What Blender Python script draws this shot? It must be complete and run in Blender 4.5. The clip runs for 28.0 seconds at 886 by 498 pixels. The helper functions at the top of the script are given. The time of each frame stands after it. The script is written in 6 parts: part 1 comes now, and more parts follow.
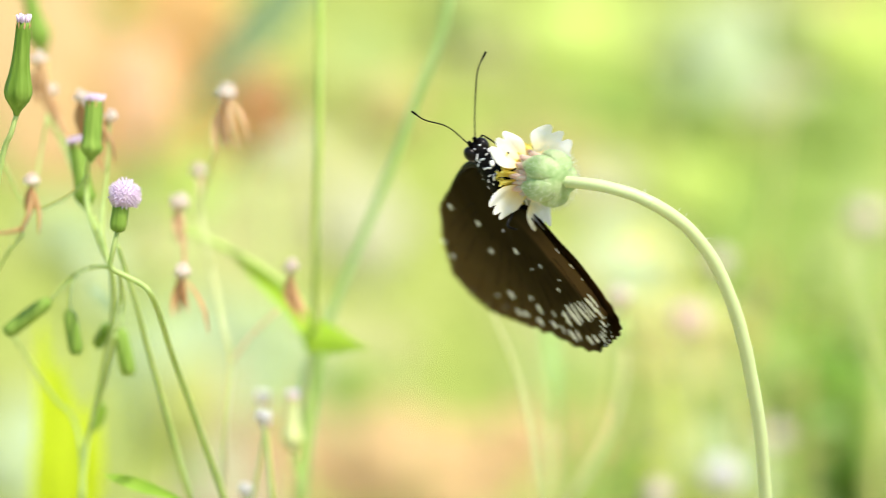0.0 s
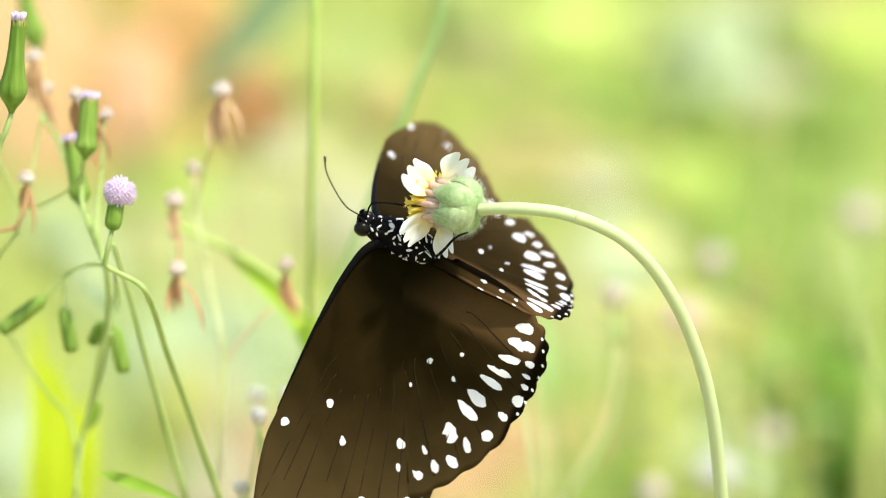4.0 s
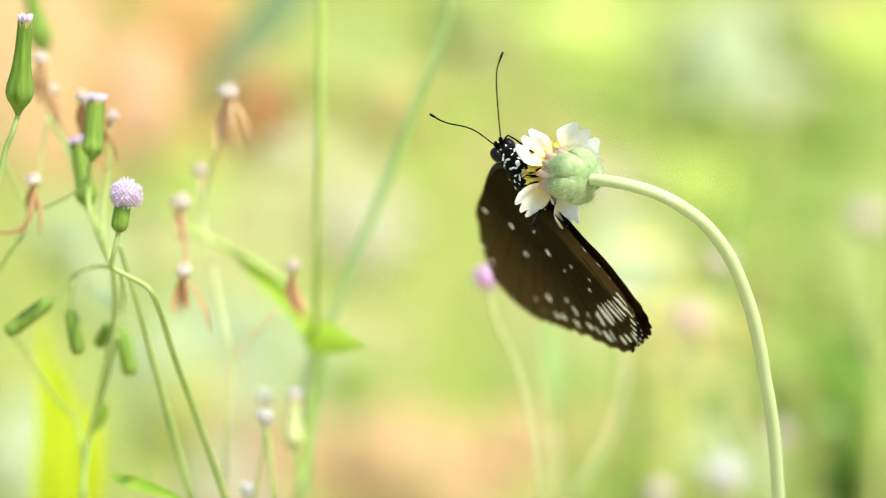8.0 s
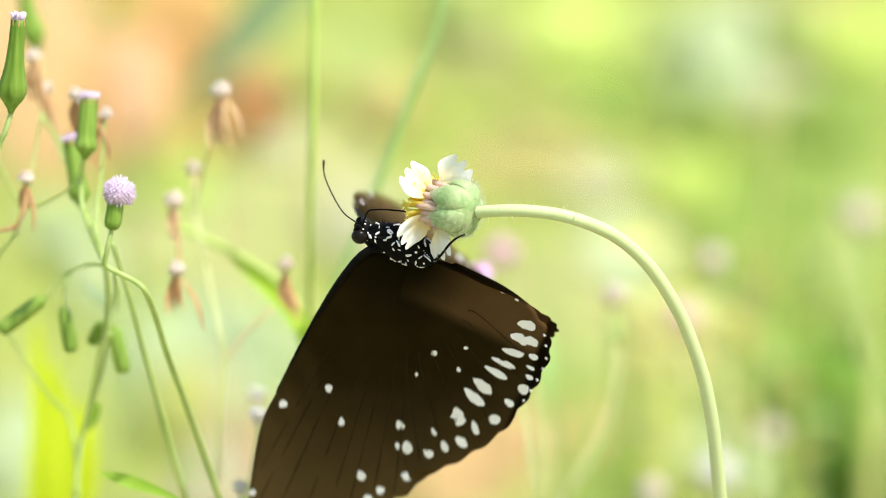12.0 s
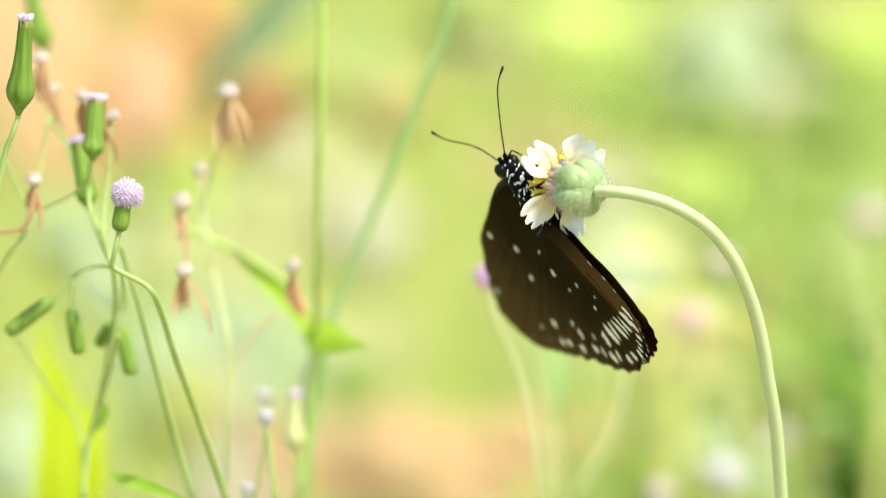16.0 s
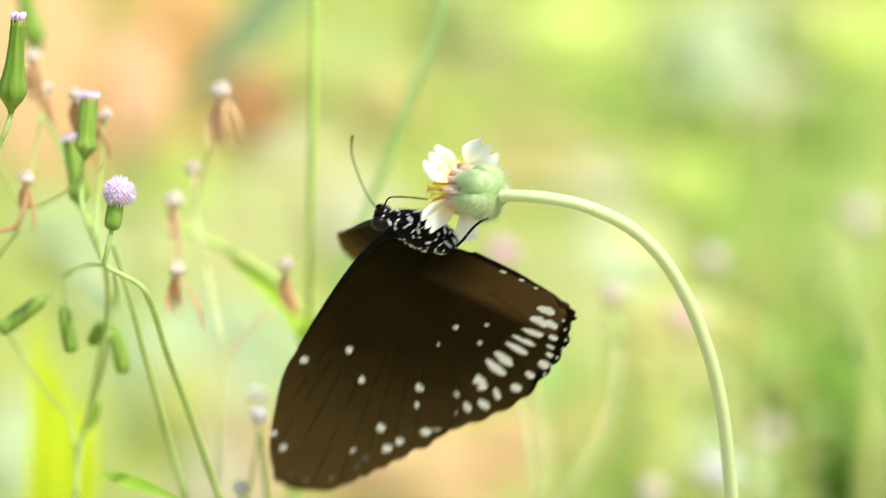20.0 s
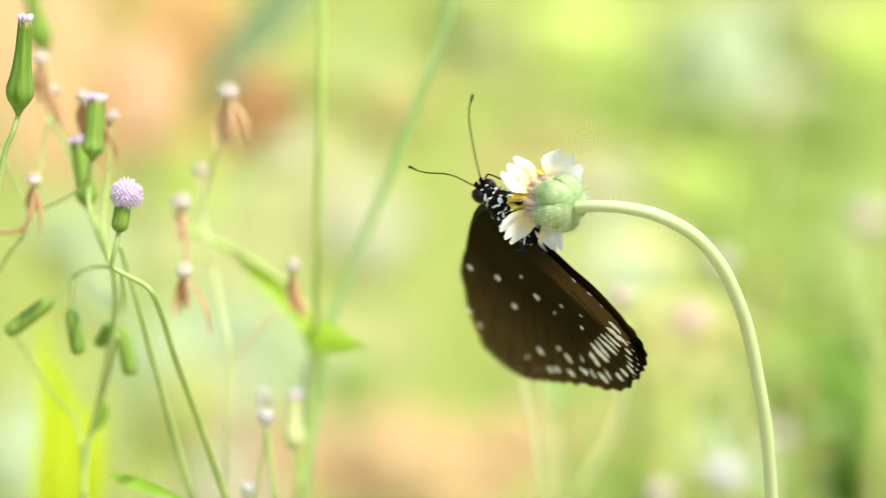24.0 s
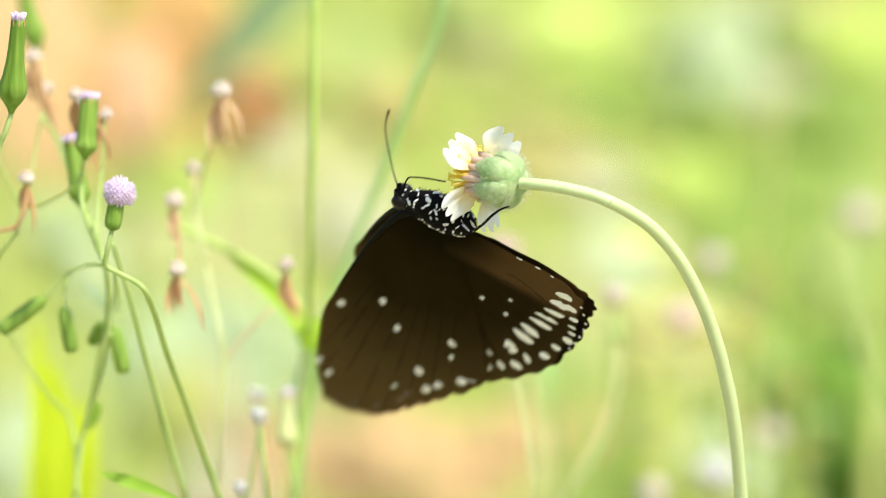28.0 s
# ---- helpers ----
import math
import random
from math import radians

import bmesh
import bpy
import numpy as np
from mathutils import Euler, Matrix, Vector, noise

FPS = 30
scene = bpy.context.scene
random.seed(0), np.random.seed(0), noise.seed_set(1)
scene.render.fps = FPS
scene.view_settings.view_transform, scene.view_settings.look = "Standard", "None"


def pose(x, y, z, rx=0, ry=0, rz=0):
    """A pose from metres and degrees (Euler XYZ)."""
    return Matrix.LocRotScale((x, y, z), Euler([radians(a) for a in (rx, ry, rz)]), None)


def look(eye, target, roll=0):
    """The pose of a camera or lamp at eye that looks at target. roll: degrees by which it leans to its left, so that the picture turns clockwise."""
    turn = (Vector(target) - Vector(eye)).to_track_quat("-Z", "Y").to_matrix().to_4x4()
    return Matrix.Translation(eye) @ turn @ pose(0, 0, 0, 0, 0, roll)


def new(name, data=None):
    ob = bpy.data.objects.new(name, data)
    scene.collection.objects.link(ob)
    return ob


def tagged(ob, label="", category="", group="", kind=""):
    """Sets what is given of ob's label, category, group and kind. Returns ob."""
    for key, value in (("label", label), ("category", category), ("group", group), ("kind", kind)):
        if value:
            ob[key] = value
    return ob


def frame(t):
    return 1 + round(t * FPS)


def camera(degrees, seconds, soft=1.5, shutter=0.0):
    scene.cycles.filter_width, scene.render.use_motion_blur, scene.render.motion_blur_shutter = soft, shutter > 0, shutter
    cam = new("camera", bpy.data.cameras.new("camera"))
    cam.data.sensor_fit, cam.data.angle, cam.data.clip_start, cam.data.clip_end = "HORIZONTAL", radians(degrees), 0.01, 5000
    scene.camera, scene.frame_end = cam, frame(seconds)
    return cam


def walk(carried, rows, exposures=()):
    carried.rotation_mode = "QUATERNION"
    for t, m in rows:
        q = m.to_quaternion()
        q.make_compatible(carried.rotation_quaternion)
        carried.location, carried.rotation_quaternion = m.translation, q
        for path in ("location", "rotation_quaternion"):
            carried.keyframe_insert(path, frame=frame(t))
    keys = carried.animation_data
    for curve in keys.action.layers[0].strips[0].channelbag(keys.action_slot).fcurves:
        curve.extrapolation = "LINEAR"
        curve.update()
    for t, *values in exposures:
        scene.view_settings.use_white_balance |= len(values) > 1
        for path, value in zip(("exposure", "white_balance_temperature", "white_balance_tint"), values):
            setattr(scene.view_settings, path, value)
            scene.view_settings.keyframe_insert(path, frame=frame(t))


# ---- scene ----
# ---------- camera ----------
# a tripod camera with a long lens, 0.8 m from a flower that stands 0.36 m over the ground
LENS = 9.29
FAR = 800.0                    # mm from the lens to the flower
STAGE = Matrix.Translation((0, 0, 0.36)) @ Matrix.Rotation(radians(-5), 4, "X")
EYE = STAGE @ Vector((0, -FAR / 1000, 0))
cam = camera(LENS, 28.0, soft=0.45, shutter=0.25)
cam.data.dof.use_dof = True
cam.data.dof.focus_distance = 0.8045
cam.data.dof.aperture_fstop = 12.3
cam.data.dof.aperture_blades = 0


def aim(right, up):
    """The camera turned by these degrees from its resting pose."""
    return STAGE @ pose(0, -FAR / 1000, 0) @ pose(0, 0, 0, 90 + up, 0, -right)


walk(cam, [
    (0.0, aim(-0.0271, 0.0182)),
    (0.5, aim(-0.0241, 0.0120)),
    (1.0, aim(0.0061, 0.0061)),
    (1.5, aim(0.0091, 0.0000)),
    (2.0, aim(0.0120, 0.0000)),
    (2.5, aim(0.0091, -0.0030)),
    (3.0, aim(-0.0059, -0.0030)),
    (3.5, aim(0.0122, 0.0000)),
    (4.0, aim(0.0263, -0.0051)),
    (4.5, aim(0.0253, -0.0051)),
    (5.0, aim(0.0303, -0.0079)),
    (5.5, aim(0.0334, -0.0120)),
    (6.0, aim(0.0211, -0.0152)),
    (6.3, aim(0.0237, -0.0154)),
    (6.4, aim(0.0504, 0.0592)),
    (6.5, aim(0.0513, 0.0606)),
    (7.0, aim(0.0273, 0.0666)),
    (7.5, aim(-0.0059, 0.0334)),
    (8.0, aim(-0.0423, 0.0152)),
    (8.5, aim(-0.0061, 0.0122)),
    (9.0, aim(0.0091, 0.0061)),
    (9.5, aim(0.0091, -0.0059)),
    (10.0, aim(0.0304, 0.0000)),
    (10.5, aim(0.0093, -0.0030)),
    (11.0, aim(-0.0000, 0.0000)),
    (11.5, aim(0.0182, 0.0000)),
    (12.0, aim(0.0302, -0.0061)),
    (12.5, aim(0.0243, -0.0061)),
    (13.0, aim(0.0333, -0.0085)),
    (13.5, aim(0.0319, -0.0136)),
    (14.0, aim(0.0220, -0.0153)),
    (14.2, aim(0.0237, -0.0154)),
    (14.3, aim(0.0504, 0.0592)),
    (14.5, aim(0.0334, 0.0636)),
    (15.0, aim(0.0182, 0.0606)),
    (15.5, aim(-0.0061, 0.0304)),
    (16.0, aim(-0.0484, 0.0122)),
    (16.5, aim(-0.0091, 0.0091)),
    (17.0, aim(0.0061, 0.0061)),
    (17.5, aim(0.0184, 0.0000)),
    (18.0, aim(0.0273, 0.0000)),
    (18.5, aim(0.0152, 0.0000)),
    (19.0, aim(0.0091, -0.0030)),
    (19.5, aim(0.0243, 0.0000)),
    (20.0, aim(0.0302, -0.0032)),
    (20.5, aim(0.0211, -0.0061)),
    (21.0, aim(0.0363, -0.0091)),
    (21.5, aim(0.0304, -0.0152)),
    (22.0, aim(0.0228, -0.0153)),
    (22.1, aim(0.0237, -0.0154)),
    (22.2, aim(0.0504, 0.0592)),
    (22.5, aim(0.0318, 0.0643)),
    (23.0, aim(0.0121, 0.0538)),
    (23.5, aim(-0.0091, 0.0243)),
    (24.0, aim(-0.0452, 0.0152)),
    (24.5, aim(-0.0091, 0.0122)),
    (25.0, aim(0.0061, 0.0061)),
    (25.5, aim(0.0030, -0.0030)),
    (26.0, aim(0.0182, -0.0059)),
    (26.5, aim(0.0002, -0.0030)),
    (27.0, aim(0.0152, 0.0032)),
    (27.5, aim(0.0184, -0.0032)),
    (28.0, aim(0.0275, -0.0032)),
])

# ---------- light ----------
world = bpy.data.worlds.new("sky")
scene.world = world
world.use_nodes = True
wn = world.node_tree
sky = wn.nodes.new("ShaderNodeTexSky")
sky.sky_type, sky.sun_disc = "NISHITA", False
sky.sun_elevation, sky.sun_rotation = radians(57), radians(135)
wn.links.new(sky.outputs[0], wn.nodes["Background"].inputs[0])
wn.nodes["Background"].inputs[1].default_value = 0.15
sun = new("sun", bpy.data.lights.new("sun", "SUN"))
sun.data.energy, sun.data.angle, sun.data.color = 4.0, radians(3), (1.0, 0.95, 0.86)
sun.matrix_world = look((0.42, -0.48, 1.0), (0, 0, 0))
scene.view_settings.exposure = 0.49


# ---------- materials ----------
def mat(name, dark, light, rough=0.5, scale=400.0, leafy=0.0, bump=0.0, sheen=0.0, gloss=0.5, per_object=0.0, stretch=(1, 1, 1)):
    """A surface that wanders between two colours at two scales; leafy: how much light it lets through."""
    m = bpy.data.materials.new(name)
    m.use_nodes = True
    nt = m.node_tree
    n, l = nt.nodes, nt.links
    p = n["Principled BSDF"]
    co = n.new("ShaderNodeTexCoord")
    mp = n.new("ShaderNodeMapping")
    mp.inputs["Scale"].default_value = stretch
    l.new(co.outputs["Object"], mp.inputs[0])
    fine, broad = n.new("ShaderNodeTexNoise"), n.new("ShaderNodeTexNoise")
    fine.inputs["Scale"].default_value, fine.inputs["Detail"].default_value = scale * 4, 3
    broad.inputs["Scale"].default_value, broad.inputs["Detail"].default_value = scale, 2
    for t in (fine, broad):
        l.new(mp.outputs[0], t.inputs["Vector"])
    add = n.new("ShaderNodeMath")
    add.operation = "MULTIPLY_ADD"
    add.inputs[1].default_value = 0.4
    l.new(fine.outputs["Fac"], add.inputs[0])
    half = n.new("ShaderNodeMath")
    half.operation = "MULTIPLY"
    half.inputs[1].default_value = 0.6
    l.new(broad.outputs["Fac"], half.inputs[0])
    l.new(half.outputs[0], add.inputs[2])
    span = n.new("ShaderNodeMapRange")
    span.inputs["From Min"].default_value, span.inputs["From Max"].default_value = 0.33, 0.67
    l.new(add.outputs[0], span.inputs["Value"])
    fac = span.outputs[0]
    if per_object:
        info = n.new("ShaderNodeNewGeometry")
        mixf = n.new("ShaderNodeMix")
        mixf.inputs[0].default_value = per_object
        l.new(fac, mixf.inputs[2])
        l.new(info.outputs["Random Per Island"], mixf.inputs[3])
        fac = mixf.outputs[0]
    mix = n.new("ShaderNodeMix")
    mix.data_type = "RGBA"
    mix.inputs[6].default_value, mix.inputs[7].default_value = (*dark, 1), (*light, 1)
    l.new(fac, mix.inputs[0])
    l.new(mix.outputs[2], p.inputs["Base Color"])
    p.inputs["Roughness"].default_value = rough
    p.inputs["Specular IOR Level"].default_value = gloss
    if sheen:
        p.inputs["Sheen Weight"].default_value = sheen
    if bump:
        b = n.new("ShaderNodeBump")
        b.inputs["Strength"].default_value, b.inputs["Distance"].default_value = bump, 0.0002
        l.new(fine.outputs["Fac"], b.inputs["Height"])
        l.new(b.outputs[0], p.inputs["Normal"])
    if leafy:
        tr = n.new("ShaderNodeBsdfTranslucent")
        l.new(mix.outputs[2], tr.inputs["Color"])
        ms = n.new("ShaderNodeMixShader")
        ms.inputs[0].default_value = leafy
        l.new(p.outputs[0], ms.inputs[1])
        l.new(tr.outputs[0], ms.inputs[2])
        l.new(ms.outputs[0], n["Material Output"].inputs[0])
    return m


STEM = mat("pale_stem", (0.62, 0.73, 0.33), (0.70, 0.79, 0.40), 0.5, 250, 0.10, 0.3, stretch=(1, 1, 0.2))
INVOLUCRE = mat("hairy_bract", (0.29, 0.47, 0.15), (0.57, 0.68, 0.34), 0.65, 330, 0.2, 0.3)
HAIR = mat("plant_hair", (0.7, 0.75, 0.6), (0.85, 0.88, 0.75), 0.4, 300, 0.5)
PETAL = mat("cream_petal", (0.93, 0.91, 0.78), (0.965, 0.96, 0.93), 0.55, 350, 0.28, 0.2)
BLUSHPETAL = mat("blush_petal", (0.93, 0.84, 0.80), (0.97, 0.93, 0.92), 0.55, 350, 0.28, 0.2)
PINKISH = mat("dried_floret", (0.88, 0.60, 0.48), (0.94, 0.76, 0.64), 0.7, 500, 0.4, 0.3)
YELLOW = mat("yellow_floret", (1.0, 0.80, 0.10), (1.0, 0.92, 0.28), 0.5, 500, 0.6, 0.2)
BUD = mat("green_bud", (0.14, 0.26, 0.025), (0.31, 0.46, 0.08), 0.65, 250, 0.1, 0.5, gloss=0.2, stretch=(1, 1, 0.15))
STALK = mat("green_stalk", (0.48, 0.63, 0.18), (0.62, 0.74, 0.27), 0.5, 200, 0.35, 0.3, stretch=(1, 1, 0.15))
PINK = mat("pink_floret", (0.86, 0.66, 0.87), (0.97, 0.90, 0.96), 0.6, 900, 0.4, 0.0, per_object=0.8)
DRY = mat("dry_bract", (0.50, 0.27, 0.11), (0.76, 0.49, 0.24), 0.8, 300, 0.25, 0.5, stretch=(1, 1, 0.2))
DRYPALE = mat("pale_dry_bract", (0.72, 0.45, 0.23), (0.87, 0.63, 0.38), 0.8, 300, 0.3, 0.5, stretch=(1, 1, 0.2))
CAP = mat("pappus_scar", (0.80, 0.66, 0.54), (0.90, 0.80, 0.70), 0.8, 600, 0.3, 0.4)
FLUFF = mat("seed_fluff", (0.80, 0.78, 0.74), (0.92, 0.91, 0.88), 0.8, 500, 0.5)
BLACK = mat("black_chitin", (0.002, 0.0016, 0.0014), (0.006, 0.005, 0.0045), 0.6, 900, 0, 0.5, gloss=0.07)
EYEB = mat("dark_eye", (0.005, 0.004, 0.003), (0.014, 0.010, 0.008), 0.3, 900, 0, 0.1, gloss=0.2)
WHITE = mat("white_scale", (0.93, 0.92, 0.89), (0.98, 0.97, 0.96), 0.7, 900, 0.05, 0.2)
LEAF = mat("green_leaf", (0.22, 0.40, 0.03), (0.34, 0.52, 0.06), 0.65, 60, 0.3, 0.2, gloss=0.2)
FRESHLEAF = mat("fresh_leaf", (0.34, 0.55, 0.03), (0.44, 0.63, 0.06), 0.6, 60, 0.3, 0.2, gloss=0.2)
# bright lime stands in for sun through the leaf; the lamp is in front
LIME = mat("sunlit_leaf", (0.56, 0.68, 0.010), (0.66, 0.78, 0.016), 0.45, 60, 0.5, 0.1)
BLUEGREEN = mat("bluish_blade", (0.24, 0.36, 0.17), (0.34, 0.46, 0.24), 0.5, 60, 0.3, 0.1)
GREENBLADE = mat("green_blade", (0.35, 0.55, 0.16), (0.44, 0.63, 0.22), 0.5, 60, 0.3, 0.1)
PALESTALK = mat("pale_stalk", (0.58, 0.62, 0.24), (0.68, 0.70, 0.32), 0.5, 200, 0.05, 0.2)
SOFTSTALK = mat("soft_stalk", (0.42, 0.57, 0.15), (0.52, 0.66, 0.22), 0.5, 200, 0.0, 0.2)
WEEDSTALK = mat("weed_stalk", (0.43, 0.59, 0.11), (0.53, 0.67, 0.17), 0.5, 200, 0.0, 0.2)
BLUSH = mat("blush_floret", (0.86, 0.62, 0.54), (0.94, 0.76, 0.68), 0.6, 500, 0.4, 0.1)
LILAC = mat("lilac_floret", (0.90, 0.55, 0.86), (0.96, 0.72, 0.93), 0.6, 500, 0.4, 0.1)
ROSE = mat("rose_floret", (0.88, 0.52, 0.66), (0.95, 0.70, 0.80), 0.6, 500, 0.4, 0.1)

GRASS_A = mat("fresh_grass", (0.28, 0.43, 0.05), (0.38, 0.52, 0.08), 0.5, 40, 0.2, 0.1)
GRASS_B = mat("yellow_grass", (0.48, 0.58, 0.08), (0.60, 0.66, 0.12), 0.5, 40, 0.2, 0.1)
GRASS_C = mat("mid_grass", (0.30, 0.44, 0.10), (0.40, 0.52, 0.14), 0.5, 40, 0.2, 0.1)
RUST = mat("rust_leaf", (0.80, 0.50, 0.22), (0.90, 0.66, 0.36), 0.7, 60, 0.65, 0.1, per_object=0.6)
CREAMLEAF = mat("cream_leaf", (0.58, 0.60, 0.16), (0.68, 0.68, 0.24), 0.6, 60, 0.2, 0.1)
DARKLEAF = mat("deep_leaf", (0.15, 0.31, 0.035), (0.25, 0.43, 0.06), 0.5, 60, 0.2, 0.1, per_object=0.6)
HERBLEAF = mat("herb_leaf", (0.22, 0.40, 0.05), (0.32, 0.50, 0.08), 0.5, 60, 0.2, 0.1, per_object=0.6)
PALELEAF = mat("pale_leaf", (0.46, 0.58, 0.14), (0.58, 0.68, 0.22), 0.6, 60, 0.2, 0.1)

# petals are yellow at their base
for node in list(PETAL.node_tree.nodes):
    if node.type == "BSDF_PRINCIPLED" or node.type == "BSDF_TRANSLUCENT":
        nt = PETAL.node_tree
        colour = node.inputs["Base Color"] if node.type == "BSDF_PRINCIPLED" else node.inputs["Color"]
        was = colour.links[0].from_socket
        co, sep = nt.nodes.new("ShaderNodeTexCoord"), nt.nodes.new("ShaderNodeVectorMath")
        sep.operation = "MULTIPLY"
        sep.inputs[1].default_value = (1, 1, 0)
        far = nt.nodes.new("ShaderNodeVectorMath")
        far.operation = "LENGTH"
        nt.links.new(co.outputs["Object"], sep.inputs[0])
        nt.links.new(sep.outputs[0], far.inputs[0])
        fade = nt.nodes.new("ShaderNodeMapRange")
        fade.inputs["From Min"].default_value, fade.inputs["From Max"].default_value = 0.0026, 0.0062
        nt.links.new(far.outputs["Value"], fade.inputs["Value"])
        tint = nt.nodes.new("ShaderNodeMix")
        tint.data_type = "RGBA"
        tint.inputs[6].default_value = (0.90, 0.72, 0.22, 1)
        nt.links.new(fade.outputs[0], tint.inputs[0])
        nt.links.new(was, tint.inputs[7])
        nt.links.new(tint.outputs[2], colour)


nt = INVOLUCRE.node_tree
for node in [k for k in nt.nodes if k.type in ("BSDF_PRINCIPLED", "BSDF_TRANSLUCENT")]:
    colour = node.inputs["Base Color"] if node.type == "BSDF_PRINCIPLED" else node.inputs["Color"]
    was = colour.links[0].from_socket
    co, sep, fade = nt.nodes.new("ShaderNodeTexCoord"), nt.nodes.new("ShaderNodeSeparateXYZ"), nt.nodes.new("ShaderNodeMapRange")
    nt.links.new(co.outputs["Object"], sep.inputs[0])
    nt.links.new(sep.outputs[2], fade.inputs["Value"])
    fade.inputs["From Min"].default_value, fade.inputs["From Max"].default_value, fade.inputs["To Max"].default_value = 0.0042, 0.0074, 0.85
    tint = nt.nodes.new("ShaderNodeMix")
    tint.data_type = "RGBA"
    tint.inputs[7].default_value = (0.78, 0.62, 0.52, 1)
    nt.links.new(fade.outputs[0], tint.inputs[0])
    nt.links.new(was, tint.inputs[6])
    nt.links.new(tint.outputs[2], colour)


def wing_mat(name, shift):
    """Velvet brown scales: near black at the root, warmer towards the outer edge and the inner fold, with darker veins between."""
    m = bpy.data.materials.new(name)
    m.use_nodes = True
    n, l = m.node_tree.nodes, m.node_tree.links
    p = n["Principled BSDF"]
    co = n.new("ShaderNodeTexCoord")
    sep = n.new("ShaderNodeSeparateXYZ")
    l.new(co.outputs["Object"], sep.inputs[0])

    def math_node(op, a, b):
        k = n.new("ShaderNodeMath")
        k.operation = op
        for i, v in enumerate((a, b)):
            if hasattr(v, "is_linked"):
                l.new(v, k.inputs[i])
            else:
                k.inputs[i].default_value = v
        return k.outputs[0]

    def ramp(value, lo, hi):
        r = n.new("ShaderNodeMapRange")
        r.interpolation_type = "SMOOTHSTEP"
        r.inputs["From Min"].default_value, r.inputs["From Max"].default_value = lo, hi
        l.new(value, r.inputs["Value"])
        return r.outputs[0]

    x, z = sep.outputs[0], sep.outputs[2]
    # distance from the root
    far_out = math_node("SQRT", math_node("ADD", math_node("MULTIPLY", x, x), math_node("MULTIPLY", z, z)), 0.0)
    outer = ramp(far_out, 0.018, 0.052)
    # the inner fold of the hindwing
    fold = ramp(math_node("ADD", math_node("MULTIPLY", x, 0.40), math_node("MULTIPLY", z, 0.917)), shift - 0.0066, shift - 0.0040)
    noise_a = n.new("ShaderNodeTexNoise")
    noise_a.inputs["Scale"].default_value, noise_a.inputs["Detail"].default_value = 220, 4
    l.new(co.outputs["Object"], noise_a.inputs["Vector"])
    noise_b = n.new("ShaderNodeTexNoise")
    noise_b.inputs["Scale"].default_value, noise_b.inputs["Detail"].default_value = 4000, 2
    l.new(co.outputs["Object"], noise_b.inputs["Vector"])

    def blend(fac, a, b):
        k = n.new("ShaderNodeMix")
        k.data_type = "RGBA"
        for i, v in ((0, fac), (6, a), (7, b)):
            if hasattr(v, "is_linked"):
                l.new(v, k.inputs[i])
            else:
                k.inputs[i].default_value = v
        return k.outputs[2]

    root = blend(noise_a.outputs["Fac"], (0.016, 0.0102, 0.0020, 1), (0.051, 0.0320, 0.0085, 1))
    edge = blend(noise_a.outputs["Fac"], (0.135, 0.090, 0.032, 1), (0.195, 0.132, 0.052, 1))
    warm = blend(noise_a.outputs["Fac"], (0.145, 0.079, 0.028, 1), (0.205, 0.120, 0.049, 1))
    # darkest by the root, gone 15 mm out
    off_root = ramp(far_out, 0.003, 0.015)
    root = blend(off_root, (0.012, 0.009, 0.002, 1), root)
    c = blend(math_node("MULTIPLY", fold, off_root), blend(outer, root, edge), warm)
    # black rim of the hindwing
    rim = ramp(math_node("ADD", math_node("MULTIPLY", x, 0.40), math_node("MULTIPLY", z, 0.917)), shift + 0.0021, shift + 0.0025)
    tip = ramp(math_node("ADD", math_node("MULTIPLY", x, 0.95), math_node("MULTIPLY", z, -0.31)), 0.0230, 0.0239)
    c = blend(math_node("MAXIMUM", rim, tip), c, (0.006, 0.0045, 0.002, 1))
    c = blend(math_node("MULTIPLY", noise_b.outputs["Fac"], 0.35), c, (0.004, 0.003, 0.001, 1))
    l.new(c, p.inputs["Base Color"])
    p.inputs["Roughness"].default_value = 0.75
    p.inputs["Specular IOR Level"].default_value = 0.02
    # light that comes through the thin wing
    glow = blend(outer, (0.12, 0.076, 0.022, 1), (0.42, 0.27, 0.12, 1))
    tr, both = n.new("ShaderNodeBsdfTranslucent"), n.new("ShaderNodeMixShader")
    both.inputs[0].default_value = 0.35
    l.new(glow, tr.inputs["Color"])
    l.new(p.outputs[0], both.inputs[1])
    l.new(tr.outputs[0], both.inputs[2])
    l.new(both.outputs[0], n["Material Output"].inputs[0])
    b = n.new("ShaderNodeBump")
    b.inputs["Strength"].default_value, b.inputs["Distance"].default_value = 0.3, 0.0001
    l.new(noise_b.outputs["Fac"], b.inputs["Height"])
    l.new(b.outputs[0], p.inputs["Normal"])
    return m


FOREWING = wing_mat("brown_forewing", 0.9)
HINDWING = wing_mat("brown_hindwing", -0.0008)


# ---------- mesh tools ----------
def V(u, v, w=0.0):
    """A place u mm to the right of and v mm above the flower's sight line, taken at the flower, and w mm farther off."""
    s = (1 + w / FAR) / 1000
    return STAGE @ Vector((u * s, w / 1000, v * s))


